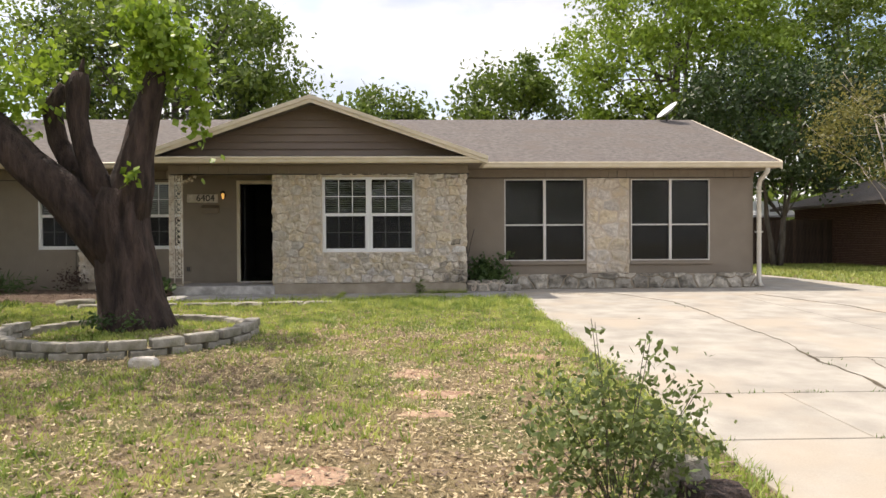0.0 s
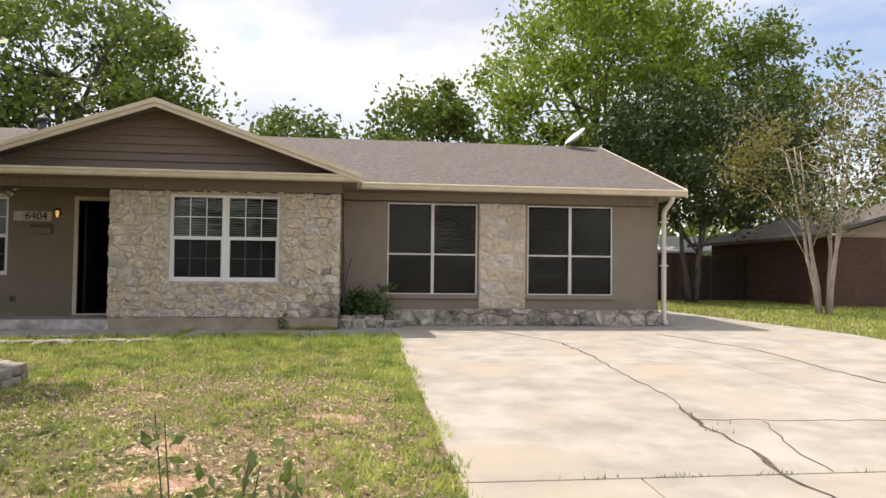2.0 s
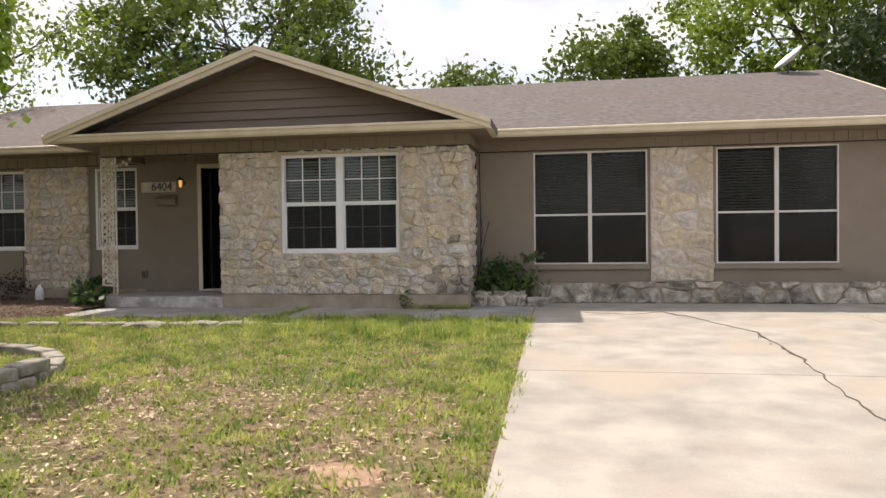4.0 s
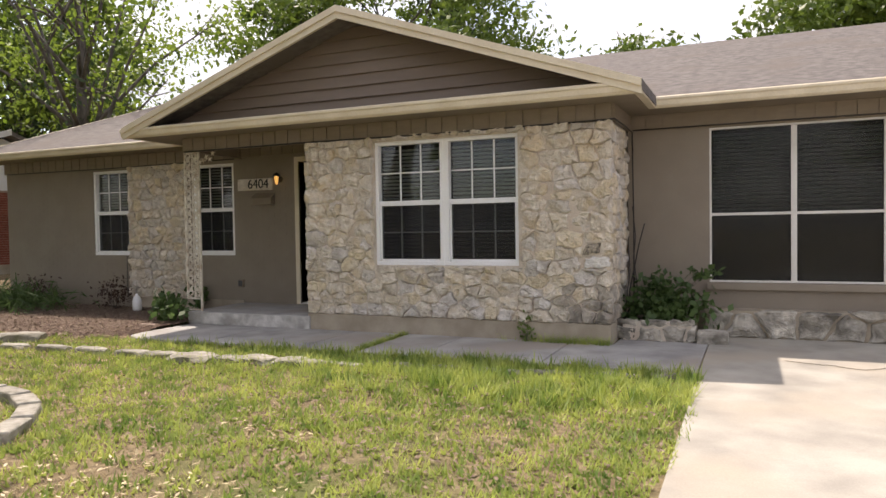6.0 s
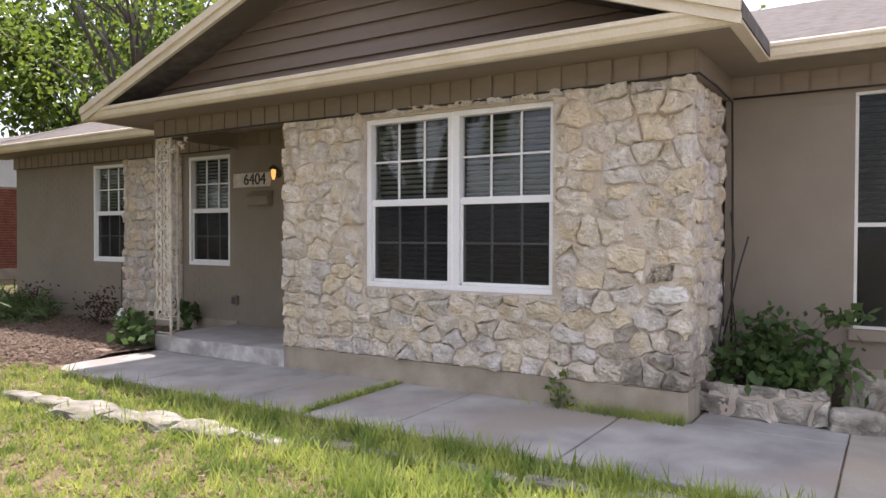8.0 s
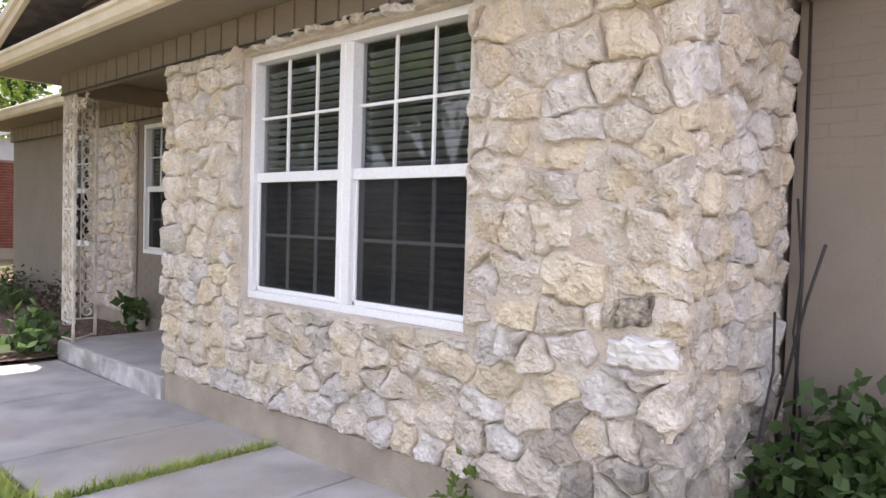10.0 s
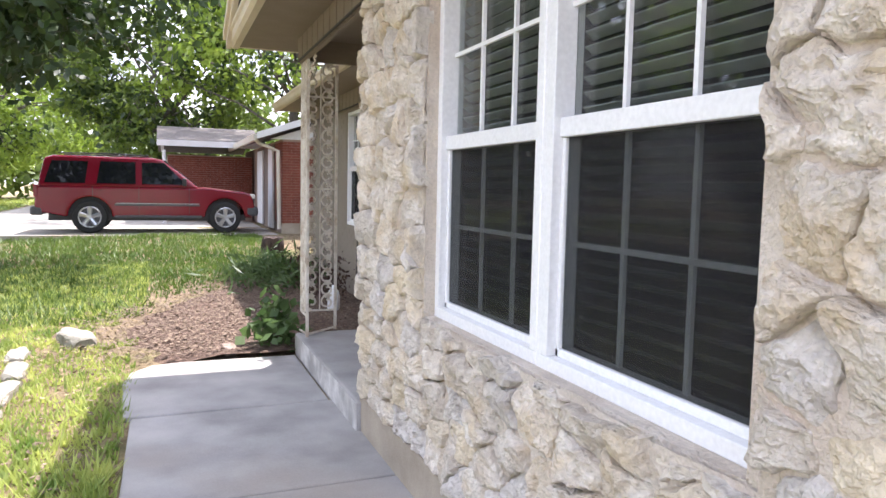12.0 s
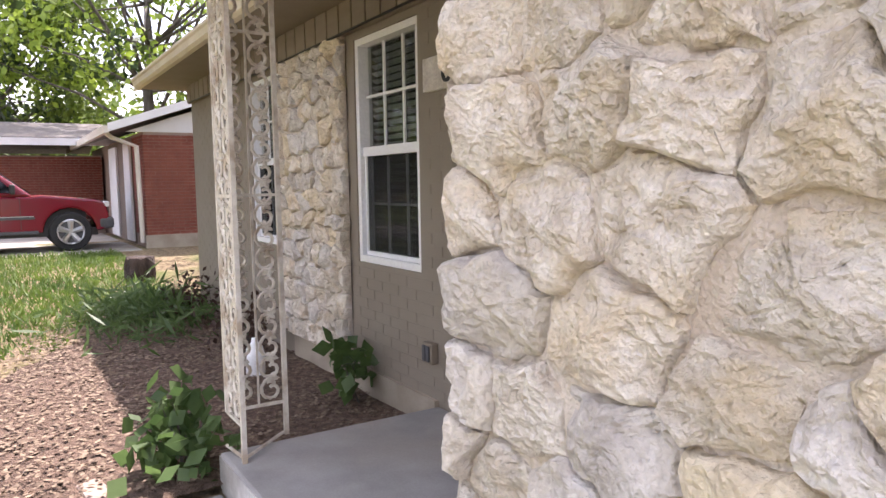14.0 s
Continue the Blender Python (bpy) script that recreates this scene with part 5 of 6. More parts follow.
# ---- porch things ----
def iron_column():
    ob = empty("iron_column", "cream wrought-iron porch column with scrollwork panels", "column", at=(-2.93, 0.0, 0.17))
    o = Vector((-2.93, 0.0, 0.17))

    def panel(p0, p1, z0, z1, name, post0, post1):
        p0, p1 = Vector((*p0, 0)) - Vector((o.x, o.y, 0)), Vector((*p1, 0)) - Vector((o.x, o.y, 0))
        d = (p1 - p0).normalized()
        n = Vector((-d.y, d.x, 0))
        W = (p1 - p0).length
        w = Parts()

        def bar(a, b, t):
            u = (b - a).normalized()
            s = u.cross(n).normalized() * t
            k = len(w.v)
            for e in (a, b):
                for q in (s + n * t, s - n * t, -s - n * t, -s + n * t):
                    w.v.append(tuple(e + q))
            w.f.extend([[k, k + 1, k + 2, k + 3], [k + 7, k + 6, k + 5, k + 4]] + [[k + i, k + 4 + i, k + 4 + (i + 1) % 4, k + (i + 1) % 4] for i in range(4)])
        up = Vector((0, 0, 1))
        bar(p0 + up * post0, p0 + up * z1, 0.011)
        bar(p1 + up * post1, p1 + up * z1, 0.011)
        for zz in (z0, z1 - 0.01, (z0 + z1) / 2, z1 - 0.27):
            bar(p0 + up * zz, p1 + up * zz, 0.007)
        bar(p0 + d * W * 0.5 + up * z0, p0 + d * W * 0.5 + up * z1, 0.0045)
        w.make(name, M_IRON, ob)
        sc = Parts()

        def curl(cx_, cz_, r, a0, turns, s):
            pts = []
            for i in range(13):
                a = a0 + s * turns * 2 * math.pi * i / 12
                rr = r * (1 - 0.75 * i / 12)
                pts.append(p0 + d * (cx_ + rr * math.cos(a)) + up * (cz_ + rr * math.sin(a)))
            sc.tube(pts, [0.009] * 13, 5)
        z_ = z0 + 0.05
        k = 0
        while z_ < z1 - 0.03:
            for s in (1, -1):
                curl(W * (0.5 + 0.25 * s), z_ + 0.02, W * 0.235, math.pi / 2 * s, 1.1, s)
                c = p0 + d * W * (0.5 + 0.27 * s) + up * (z_ + 0.075)
                for j in range(5):     # cast leaf
                    a = j * 1.256 + k
                    e = c + d * 0.036 * math.cos(a) + up * 0.036 * math.sin(a)
                    sc.tube([c, c.lerp(e, 0.6) + n * 0.006, e], [0.008, 0.013, 0.002], 5)
            z_ += 0.108
            k += 1
        sc.make("scrollwork", M_IRON, ob)

    panel((-3.05, -0.04), (-2.80, -0.04), 0.17, 2.24, "front_panel", 0.17, 0.0)
    panel((-3.06, -0.02), (-3.06, 0.25), 0.17, 2.24, "side_panel", 0.17, 0.0)
    b = Parts()
    b.tube([Vector((-2.80, -0.04, 0.19)) - o, Vector((-3.06, 0.25, 0.19)) - o], [0.009, 0.009], 6)
    b.tube([Vector((-2.80, -0.04, 0.19)) - o, Vector((-3.02, -0.06, 0.19)) - o], [0.008, 0.008], 6)
    b.make("foot_bar", M_IRON, ob)
    br = Parts()
    for q in range(5):
        c = Vector((-2.77 + 0.055 * q, -0.04, 2.37 - 0.018 * q * (q % 2) - 0.05 * (4 - q) * 0.5)) - o
        for j in range(5):
            a = j * 1.256 + q
            br.tube([c, c + Vector((0.045 * math.cos(a), 0.01, 0.045 * math.sin(a)))], [0.012, 0.004], 5)
    br.make("bracket", M_IRON, ob)


iron_column()

pl = empty("number_plaque", "weathered pale plaque with black house number on the taupe wall", "house number", at=(-2.74, WALL_Y - 0.012, 2.0))
Parts().box(-0.33, 0.33, -0.018, 0.010, -0.09, 0.09).make("plate", M_STONE_G, pl, bevel=0.006)
tcu = bpy.data.curves.new("digits", "FONT")
tcu.body, tcu.size, tcu.align_x, tcu.align_y, tcu.extrude = "6404", 0.20, "CENTER", "CENTER", 0.004
tcu.materials.append(M_BLACK)
td = new("digits", tcu)
td.parent, td.matrix_basis = pl, pose(0.07, -0.024, 0.0, 90, 0, 0)

mb = empty("mailbox", "taupe-painted wall mailbox under the house number", "mailbox", at=(-2.56, WALL_Y - 0.003, 1.68))
Parts().prism([(0, 0.0), (0, 0.17), (-0.05, 0.15), (-0.10, 0.10), (-0.10, 0.0)], -0.18, 0.18, "x").make("body", M_FRIEZE, mb, bevel=0.008)
Parts().prism([(0.0, 0.185), (-0.115, 0.105), (-0.115, 0.09), (0.0, 0.168)], -0.19, 0.19, "x").make("lid", M_FRIEZE, mb)

lp = empty("wall_lantern", "brass wall lantern with a warm lit bulb by the door", "lamp", at=(-2.28, WALL_Y - 0.002, 2.04))
Parts().tube([(0, 0, 0.02), (0, -0.02, 0.02)], [0.05, 0.05], 14).make("backplate", M_BLACK, lp)
Parts().tube([(0, -0.02, 0.02), (0, -0.08, 0.04), (0, -0.09, 0.0)], [0.008, 0.008, 0.008], 6).make("arm", M_BLACK, lp)
Parts().tube([(0, -0.09, -0.06), (0, -0.09, -0.02), (0, -0.09, 0.05), (0, -0.09, 0.07)], [0.012, 0.026, 0.032, 0.02], 12).make("globe", M_BULB, lp, smooth=True)
Parts().tube([(0, -0.09, 0.065), (0, -0.09, 0.09), (0, -0.09, 0.12)], [0.062, 0.05, 0.01], 12).make("cap", M_BLACK, lp)

ot = empty("outdoor_socket", "weatherproof outdoor socket box on the porch wall", "socket", at=(-3.04, WALL_Y - 0.002, 0.47))
Parts().box(-0.05, 0.05, -0.05, 0.0, -0.06, 0.06).make("box", M_FRIEZE, ot, bevel=0.008)
Parts().box(-0.035, -0.004, -0.062, -0.05, -0.045, 0.045).make("cover", M_PLASTIC, ot, bevel=0.004)
Parts().box(0.004, 0.035, -0.062, -0.05, -0.045, 0.045).make("cover", M_PLASTIC, ot, bevel=0.004)

jug = empty("white_jug", "white plastic jug standing on the mulch", "bottle", at=(-4.75, 0.62, 0.03))
Parts().tube([(0, 0, 0), (0, 0, 0.02), (0, 0, 0.16), (0, 0, 0.22), (0, 0, 0.25), (0, 0, 0.28)], [0.055, 0.07, 0.07, 0.055, 0.025, 0.022], 16).make("body", M_WHITE, jug, smooth=True)


def cable(label, pts, r=0.008):
    ob = Parts().tube(pts, [r] * len(pts), 6).make("cable", M_CABLE, smooth=True)
    tagged(ob, label, "cable")


cable("black cable stapled under the eave and down the corner", [(-3.0, -0.088, 2.405), (-1.0, -0.092, 2.41), (1.0, -0.088, 2.40), (2.6, -0.09, 2.41), (2.96, -0.09, 2.415), (2.975, 0.4, 2.41), (2.965, 1.04, 2.40), (2.975, 1.06, 1.2), (2.97, 1.05, 0.2)], 0.009)
cable("black cable running along the wall top", [(2.97, 1.06, 2.425), (4.5, 1.065, 2.43), (6.5, 1.062, 2.425), (9.3, 1.065, 2.43)], 0.008)
cable("black cable running under the eave", [(-8.4, 1.065, 2.40), (-6.0, 1.062, 2.39), (-4.2, 1.06, 2.40), (-3.1, 1.06, 2.41)], 0.008)
cable("dry vine stem climbing the corner", [(2.97, 0.9, 0.15), (2.95, 0.85, 0.5), (3.02, 0.8, 0.8), (3.07, 0.8, 1.05), (3.14, 0.78, 1.3)], 0.008)
cable("dry vine stem climbing the corner", [(2.94, 0.55, 0.12), (2.96, 0.6, 0.45), (2.98, 0.7, 0.75), (2.96, 0.75, 1.0)], 0.006)
cable("dry vine stem climbing the corner", [(3.0, 0.98, 0.12), (3.03, 0.95, 0.5), (2.99, 0.92, 0.9), (3.02, 0.9, 1.15), (2.98, 0.93, 1.5)], 0.006)
cable("thin cable hanging down the stone panel", [(-5.42, 1.06, 0.9), (-5.42, 1.05, 0.5), (-5.4, 1.04, 0.2)], 0.006)

sp = empty("downspout", "cream metal downspout at the corner of the house", "downspout", at=(9.48, 1.0, 0))
Parts().tube([(0.02, -0.36, 2.60), (0.02, -0.34, 2.52), (0.0, -0.06, 2.36), (0, 0.0, 2.25), (0, 0.0, 0.9), (0, 0, 0.12), (0, -0.12, 0.03)], [0.05] * 7, 10).make("pipe", M_GUTTER, sp, smooth=True)
Parts().box(-0.07, 0.07, -0.06, 0.06, 1.2, 1.23).make("strap", M_GUTTER, sp)
Parts().box(-0.07, 0.07, -0.06, 0.06, 2.1, 2.13).make("strap", M_GUTTER, sp)

sd = empty("satellite_dish", "small pale satellite dish on the roof ridge", "satellite dish", at=(8.95, 5.3, 4.36))
bm = bmesh.new()
bmesh.ops.create_uvsphere(bm, u_segments=20, v_segments=16, radius=0.6)
bmesh.ops.delete(bm, geom=[v for v in bm.verts if v.co.z > -0.48], context="VERTS")
me = bpy.data.meshes.new("reflector")
bm.to_mesh(me)
bm.free()
me.materials.append(M_DISH)
do = new("reflector", me)
do.parent, do.matrix_basis = sd, pose(0.0, 0, 0.34, 0, 0, 0) @ pose(0, 0, 0, 0, -42, 8) @ Matrix.Translation((0, 0, 0.5))
md = do.modifiers.new("thick", "SOLIDIFY")
md.thickness = 0.015
Parts().tube([(0, 0, -0.1), (0, 0, 0.2), (0.08, 0, 0.3)], [0.02] * 3, 8).make("mast", M_PLASTIC, sd)

vt = empty("roof_vent", "round metal vent pipe with a cap on the roof", "roof vent", at=(-4.2, 4.9, 4.15))
Parts().tube([(0, 0, -0.1), (0, 0, 0.38)], [0.09, 0.09], 14).make("pipe", M_PLASTIC, vt, smooth=True)
Parts().tube([(0, 0, 0.40), (0, 0, 0.44), (0, 0, 0.52)], [0.15, 0.15, 0.04], 14).make("cap", M_PLASTIC, vt)


# ---- red car ----
def suv():
    car = empty("suv", "dark red four-door sport utility vehicle parked on the drive", "car", at=(-16.45, -1.40, 0.185))
    R = 0.385
    hubs = (1.70, -1.33)
    ol = [(-2.40, 0.50), (-2.47, 0.62), (-2.45, 1.02), (-2.38, 1.10), (1.02, 1.10), (1.25, 1.12), (2.20, 1.02), (2.36, 0.95), (2.42, 0.62), (2.36, 0.42)]
    for hy in hubs:
        ol += [(hy + 0.47, 0.38)] + [(hy + 0.47 * math.cos(a), 0.385 + 0.47 * math.sin(a)) for a in [math.pi * k / 10 for k in range(1, 10)]] + [(hy - 0.47, 0.38)]
    bp = Parts().prism(ol, -0.97, 0.97, "x")
    bp.make("body", M_RED, car, bevel=0.05)
    gb = [(-2.40, 1.09), (1.10, 1.09), (0.28, 1.76), (0.05, 1.81), (-2.10, 1.81), (-2.28, 1.74)]
    k = len(gb)
    p = Parts()
    for sx in (-1, 1):
        for y_, z_ in gb:
            p.v.append((sx * (0.95 - 0.24 * (z_ - 1.09) / 0.72), y_, z_))
    p.f = [list(range(k))[::-1], list(range(k, 2 * k))] + [[i, (i + 1) % k, k + (i + 1) % k, k + i] for i in range(k)]
    p.make("cabin", M_RED, car, bevel=0.05)
    side = lambda z_: 0.95 - 0.24 * (z_ - 1.09) / 0.72 + 0.006
    for sx in (-1, 1):
        for q in ([(-2.26, 1.17), (-1.42, 1.17), (-1.36, 1.68), (-2.12, 1.68)], [(-1.18, 1.17), (-0.34, 1.17), (-0.34, 1.69), (-1.10, 1.69)], [(-0.20, 1.17), (0.80, 1.17), (0.30, 1.69), (-0.20, 1.69)]):
            w = Parts()
            for dx in (0.0, 0.012):
                w.v += [(sx * (side(z_) + dx), y_, z_) for y_, z_ in q]
            w.f = [[0, 1, 2, 3], [7, 6, 5, 4]] + [[i, (i + 1) % 4, 4 + (i + 1) % 4, 4 + i] for i in range(4)]
            w.make("side_window", M_CARGLASS, car)
        Parts().box(sx * 0.972 - 0.014, sx * 0.972 + 0.014, -0.80, 1.10, 0.655, 0.70).make("side_moulding", M_PLASTIC, car, bevel=0.006)
        Parts().box(sx * 0.976 - 0.014, sx * 0.976 + 0.014, -0.78, 1.08, 0.705, 0.717).make("trim_strip", M_CHROME, car)
        Parts().box(sx * 0.93 - 0.08, sx * 0.93 + 0.08, -0.80, 1.15, 0.36, 0.43).make("running_board", M_PLASTIC, car, bevel=0.02)
        for y_ in (-0.32, -1.12):
            Parts().box(sx * 0.98 - 0.015, sx * 0.98 + 0.015, y_ - 0.09, y_ + 0.05, 1.00, 1.035).make("door_handle", M_RED, car, bevel=0.008)
        for y_ in (-0.27, -1.26, 0.86):
            Parts().box(sx * 0.970 - 0.003, sx * 0.970 + 0.004, y_ - 0.005, y_ + 0.005, 0.46, 1.09).make("door_gap", M_BLACK, car)
        Parts().box(sx * 1.05 - 0.09, sx * 1.05 + 0.09, 0.70, 0.80, 1.14, 1.33).make("door_mirror", M_BLACK, car, bevel=0.03)
        Parts().tube([(sx * 0.62, -2.0, 1.86), (sx * 0.62, -1.0, 1.88), (sx * 0.62, -0.05, 1.85)], [0.018] * 3, 6).make("roof_rail", M_BLACK, car)
        Parts().box(sx * 0.85 - 0.11, sx * 0.85 + 0.11, 2.30, 2.425, 0.86, 0.97).make("headlamp", M_OFFWHITE, car, bevel=0.02)
        Parts().box(sx * 0.93 - 0.05, sx * 0.93 + 0.05, -2.48, -2.38, 0.85, 1.12).make("tail_lamp", M_RED, car, bevel=0.02)
        for hy in hubs:
            cxw = sx * 0.86
            wh = new("wheel")
            wh.parent, wh.location = car, (cxw, hy, R)
            t = Parts()
            t.tube([(-0.12, 0, 0), (-0.115, 0, 0), (-0.08, 0, 0), (0.08, 0, 0), (0.115, 0, 0), (0.12, 0, 0)], [0.27, 0.355, R, R, 0.355, 0.27], 28)
            t.make("tyre", M_RUBBER, wh, smooth=False)
            rm = Parts()
            rm.tube([(sx * 0.118, 0, 0), (sx * 0.126, 0, 0)], [0.235, 0.225], 24)
            rm.make("rim_dish", M_PLASTIC, wh)
            s = Parts()
            s.tube([(sx * 0.10, 0, 0), (sx * 0.15, 0, 0)], [0.07, 0.06], 14)
            for j in range(5):
                a = j * 2 * math.pi / 5 + 0.3
                c, sn = math.cos(a), math.sin(a)
                s.tube([(sx * 0.135, 0.04 * c, 0.04 * sn), (sx * 0.138, 0.215 * c, 0.215 * sn)], [0.045, 0.06], 6)
            for j in range(24):
                a, b = j * math.pi / 12, (j + 1) * math.pi / 12
                s.tube([(sx * 0.13, 0.235 * math.cos(a), 0.235 * math.sin(a)), (sx * 0.13, 0.235 * math.cos(b), 0.235 * math.sin(b))], [0.018, 0.018], 5)
            s.make("rim", M_CHROME, wh)
    Parts().box(-0.98, 0.98, 2.20, 2.50, 0.42, 0.66).make("front_bumper", M_PLASTIC, car, bevel=0.06)
    Parts().box(-0.98, 0.98, -2.56, -2.30, 0.42, 0.62).make("rear_bumper", M_PLASTIC, car, bevel=0.05)
    Parts().box(-0.7, 0.7, 2.38, 2.44, 0.72, 0.97).make("grille", M_PLASTIC, car, bevel=0.02)
    Parts().prism([(1.045, 1.15), (0.30, 1.755), (0.31, 1.765), (1.06, 1.16)], -0.72, 0.72, "x").make("windscreen", M_CARGLASS, car)
    Parts().box(-0.85, 0.85, -2.2, 2.2, 0.30, 0.45).make("underbody", M_BLACK, car)
    Parts().box(-0.8, 0.8, -2.2, 2.0, 0.45, 0.9).make("wheel_housing", M_BLACK, car)


suv()


# ---- neighbouring houses ----
def brick_wall(parent, p0, p1, z0, z1, normal, depth=0.012):
    """Courses of bricks on a wall between two plan points."""
    p0, p1 = Vector((*p0, 0)), Vector((*p1, 0))
    d = (p1 - p0).normalized()
    n = Vector((*normal, 0))
    L = (p1 - p0).length
    w = Parts()
    zc, row = z0, 0
    while zc < z1 - 0.03:
        x = -0.11 * (row % 2)
        while x < L:
            a, b = max(x, 0), min(x + 0.205, L)
            if b - a > 0.03:
                k = len(w.v)
                for o_ in (0.0, depth):
                    for s_, z_ in ((a, zc), (b, zc), (b, zc + 0.058), (a, zc + 0.058)):
                        w.v.append(tuple(p0 + d * s_ + n * o_ + Vector((0, 0, z_))))
                w.f += [[k + 4, k + 5, k + 6, k + 7], [k, k + 1, k + 5, k + 4], [k + 1, k + 2, k + 6, k + 5], [k + 2, k + 3, k + 7, k + 6], [k + 3, k, k + 4, k + 7]]
            x += 0.215
        zc += 0.068
        row += 1
    return w


nb = empty("neighbour_house", "low red-brick house with white gable siding and grey roof", "house")
Parts().box(-24.0, -15.12, 1.67, 9.5, -0.1, 2.55).make("wall", M_BRICKM, nb)
tagged(brick_wall(nb, (-15.11, 1.66), (-15.11, 9.5), 0.45, 2.52, (1, 0)).make("brickwork", M_BRICK, nb), kind="stuff")
tagged(brick_wall(nb, (-16.4, 1.66), (-15.12, 1.66), 0.45, 2.52, (0, -1)).make("brickwork", M_BRICK, nb), kind="stuff")
Parts().box(-15.14, -15.06, 1.62, 9.5, 0.1, 0.45).make("foundation", M_FOUND, nb)
Parts().prism([(1.35, 2.54), (5.6, 4.0), (9.85, 2.54)], -15.2, -15.10, "x").make("gable_siding", M_OFFWHITE, nb)
Parts().prism([(1.0, 2.62), (5.6, 4.2), (10.2, 2.62), (10.2, 2.50), (5.6, 4.08), (1.0, 2.50)], -24.4, -14.75, "x").make("roof", M_SHINGLE, nb)
Parts().prism([(0.98, 2.66), (5.6, 4.24), (5.6, 4.08), (0.98, 2.50)], -14.76, -14.70, "x").make("barge_board", M_OFFWHITE, nb)
Parts().prism([(0.90, 2.62), (1.0, 2.62), (1.0, 2.48), (0.92, 2.48)], -22.0, -14.75, "x").make("gutter", M_GUTTER, nb)
Parts().tube([(-15.2, 0.98, 2.52), (-15.2, 1.1, 2.42), (-15.2, 1.55, 2.25), (-15.2, 1.58, 0.3)], [0.05] * 4, 8).make("downspout", M_GUTTER, nb)
Parts().box(-20.0, -16.4, 1.63, 1.66, 0.2, 2.5).make("porch_panel", M_BROWN, nb)
for xa, xb in ((-17.2, -16.4), (-19.6, -18.4)):
    Parts().box(xa, xb, 1.57, 1.625, 0.25, 2.4).make("door", M_OFFWHITE, nb, bevel=0.01)
Parts().box(-26.5, -21.2, -1.0, 1.6, -0.1, 2.3).make("wing_wall", M_BRICKM, nb)
tagged(brick_wall(nb, (-21.19, -1.0), (-21.19, 1.6), 0.3, 2.25, (1, 0)).make("brickwork", M_BRICK, nb), kind="stuff")
Parts().prism([(-20.2, 2.72), (-23.6, 3.35), (-27.0, 2.72), (-27.0, 2.6), (-23.6, 3.23), (-20.2, 2.6)], -1.3, 1.9, "y").make("wing_roof", M_SHINGLE, nb)
Parts().box(-20.2, -20.14, -1.3, 1.9, 2.52, 2.70).make("wing_fascia", M_OFFWHITE, nb)
Parts().prism([(-20.4, 2.58), (-23.6, 3.22), (-26.8, 2.58)], -1.2, -1.1, "y").make("wing_gable", M_OFFWHITE, nb)
Parts().tube([(-20.3, -1.1, 0.0), (-20.3, -1.1, 2.4)], [0.05, 0.05], 8).make("post", M_OFFWHITE, nb)
slab_n = Parts().box(-60, -14.75, -6.5, 1.5, 0.02, 0.185)
slab_n.v = [(x, y + (0.0 if y > 0 else (x + 14) * 0.02), z) for x, y, z in slab_n.v]
tagged(slab_n.make("neighbour_drive", M_CONC), "pale concrete drive of the neighbouring house", "driveway", kind="structure")

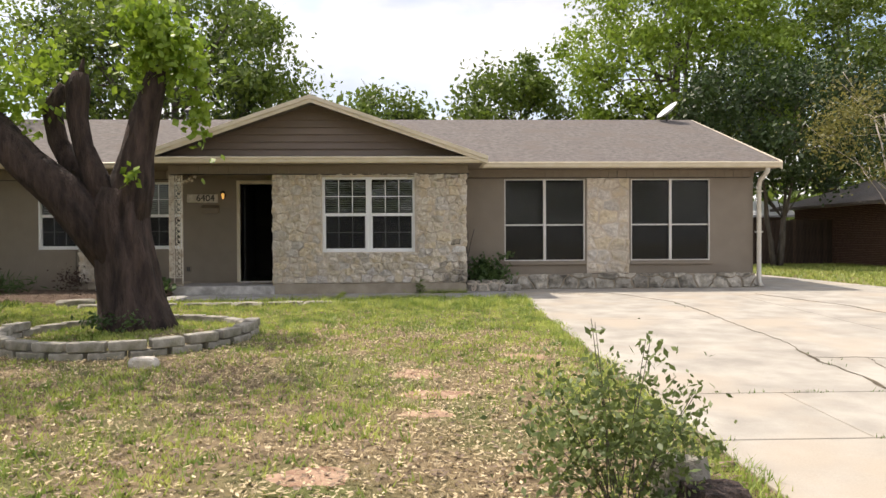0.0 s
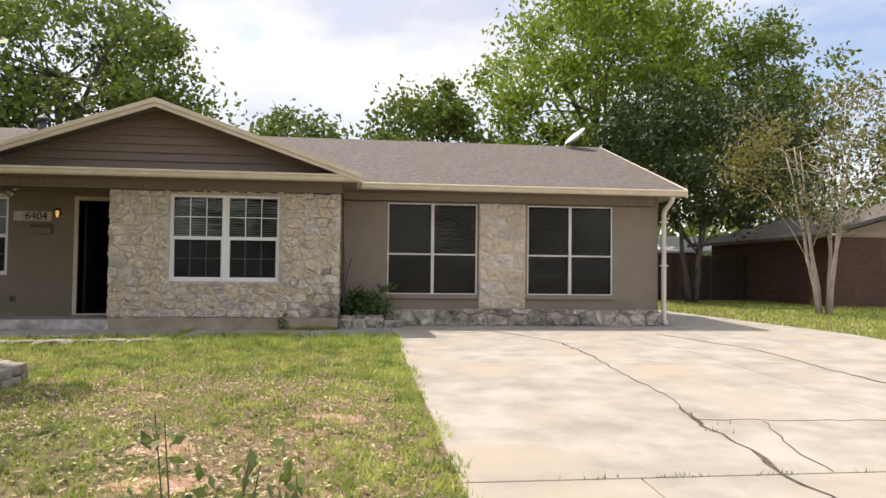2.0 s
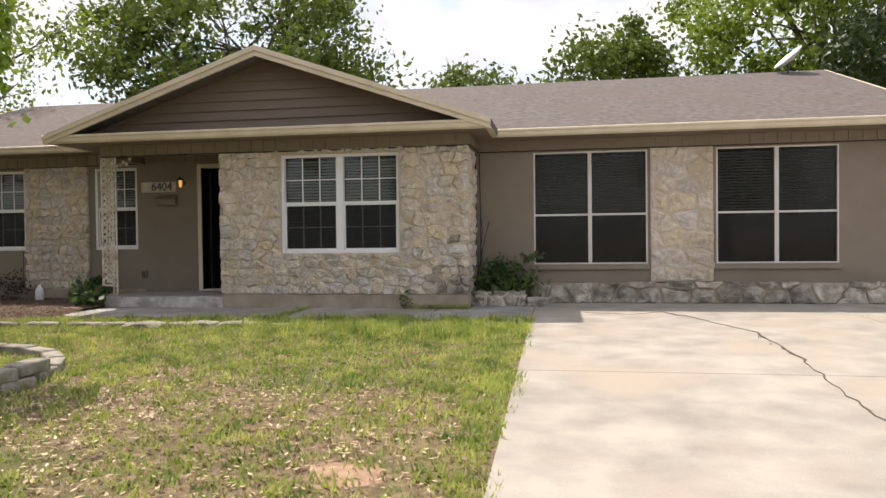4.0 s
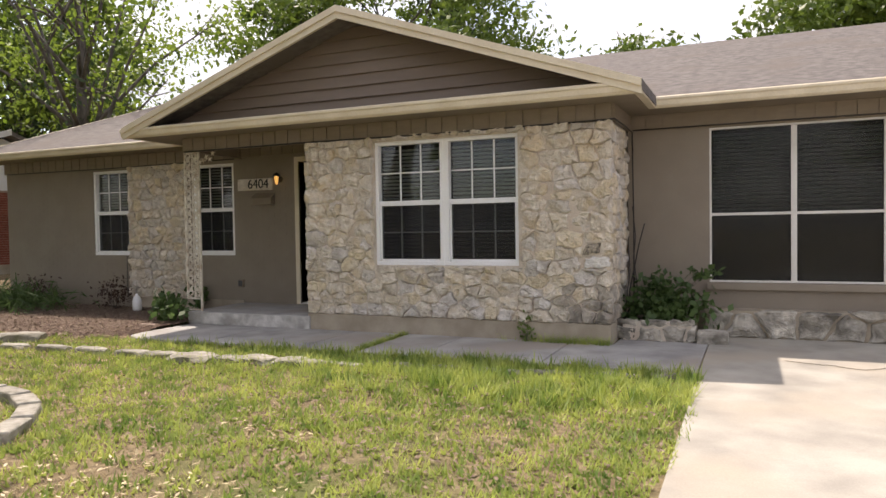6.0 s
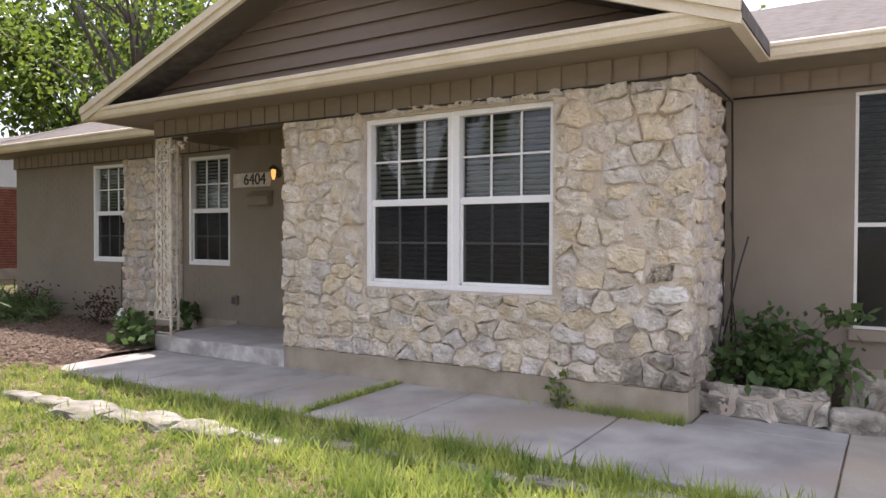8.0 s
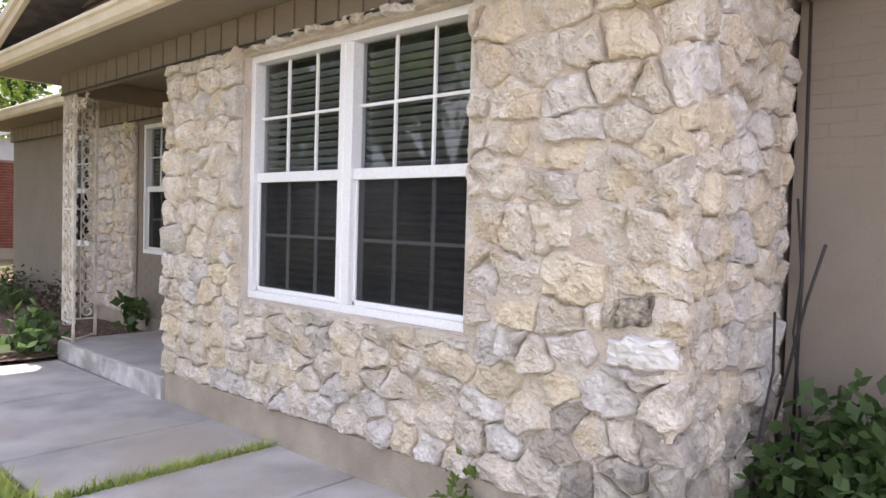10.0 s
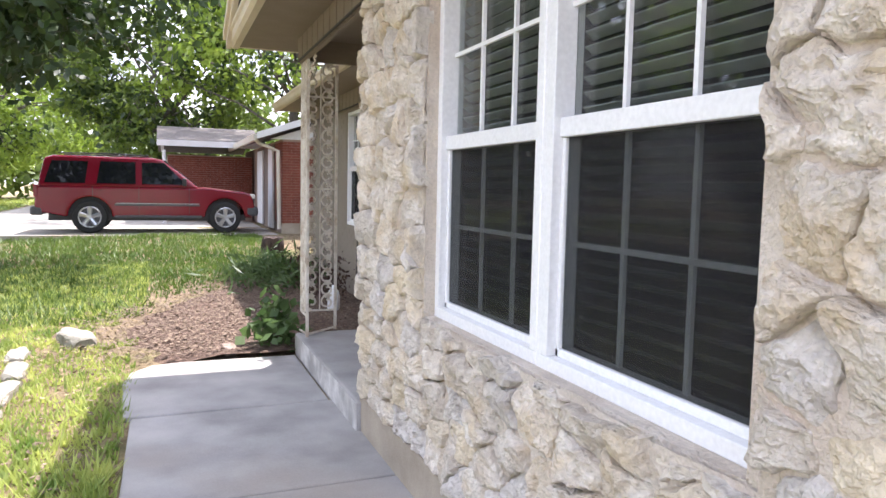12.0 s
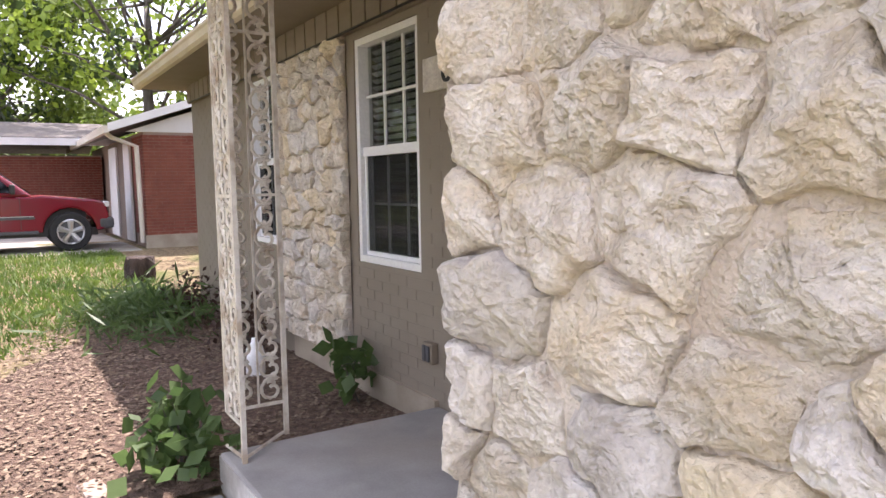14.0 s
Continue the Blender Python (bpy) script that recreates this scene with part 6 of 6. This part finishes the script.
rb = empty("brick_house", "dark brown brick house with low roof beyond the driveway", "house")
Parts().box(19.5, 30.0, 9.6, 18.0, -0.1, 2.45).make("wall", M_BRICKM, rb)
tagged(brick_wall(rb, (19.5, 9.59), (30.0, 9.59), 0.0, 2.4, (0, -1)).make("brickwork", M_BRICK_B, rb), kind="stuff")
tagged(brick_wall(rb, (19.49, 9.6), (19.49, 18.0), 0.0, 2.4, (-1, 0)).make("brickwork", M_BRICK_B, rb), kind="stuff")
Parts().prism([(18.6, 2.45), (24.0, 3.95), (31.0, 2.45), (31.0, 2.32), (24.0, 3.81), (18.6, 2.32)], 9.2, 18.6, "y").make("roof", M_SHINGLE, rb)
Parts().prism([(19.2, 2.40), (24.0, 3.74), (30.0, 2.40)], 9.5, 9.58, "y").make("gable_siding", M_SIDING_R, rb)
Parts().box(21.6, 23.0, 9.52, 9.585, 0.9, 2.1).make("window", M_CARGLASS, rb)

fn = empty("wood_fence", "tall dark weathered wooden board fence", "fence")
fb = Parts().box(-0.07, 0.07, -0.012, 0.012, 0, 1.85).make("board", M_FENCE, fn)
fb.matrix_basis = pose(10.6, 15.0, 0)
for i in range(1, 74):
    o2 = fb.copy()
    scene.collection.objects.link(o2)
    o2.parent = fn
    o2.matrix_basis = pose(10.6 + 0.148 * i, 15.0 + 0.01 * (i % 2), 0.03 * noise.noise(Vector((i * 0.9, 0, 0))))
Parts().box(10.5, 21.4, 15.03, 15.08, 0.4, 0.5).make("rail", M_FENCE, fn)
Parts().box(10.5, 21.4, 15.03, 15.08, 1.4, 1.5).make("rail", M_FENCE, fn)
sh = empty("far_shed", "white-roofed shed seen over the fence", "shed")
Parts().box(14.5, 20.0, 20.0, 23.0, 0, 2.2).make("wall", M_BROWN, sh)
Parts().prism([(19.4, 2.2), (21.5, 3.0), (23.6, 2.2), (23.6, 2.1), (21.5, 2.9), (19.4, 2.1)], 14.0, 20.5, "x").make("roof", M_OFFWHITE, sh)

# painted brick courses on the taupe walls
for xa, xb, za, zb in ((2.95, 3.80, 0.36, 2.42), (8.46, 9.38, 0.36, 2.42), (-3.14, -2.02, 0.2, 2.42), (-4.08, -3.14, 0.2, 0.88), (-8.48, -6.27, 0.12, 2.38), (-6.27, -5.40, 0.12, 0.88), (3.80, 5.64, 0.36, 0.50), (6.62, 8.46, 0.36, 0.50)):
    tagged(brick_wall(house, (xa, WALL_Y + 0.006), (xb, WALL_Y + 0.006), za, zb, (0, -1), 0.009).make("painted_brickwork", M_PAINT, house), kind="stuff")
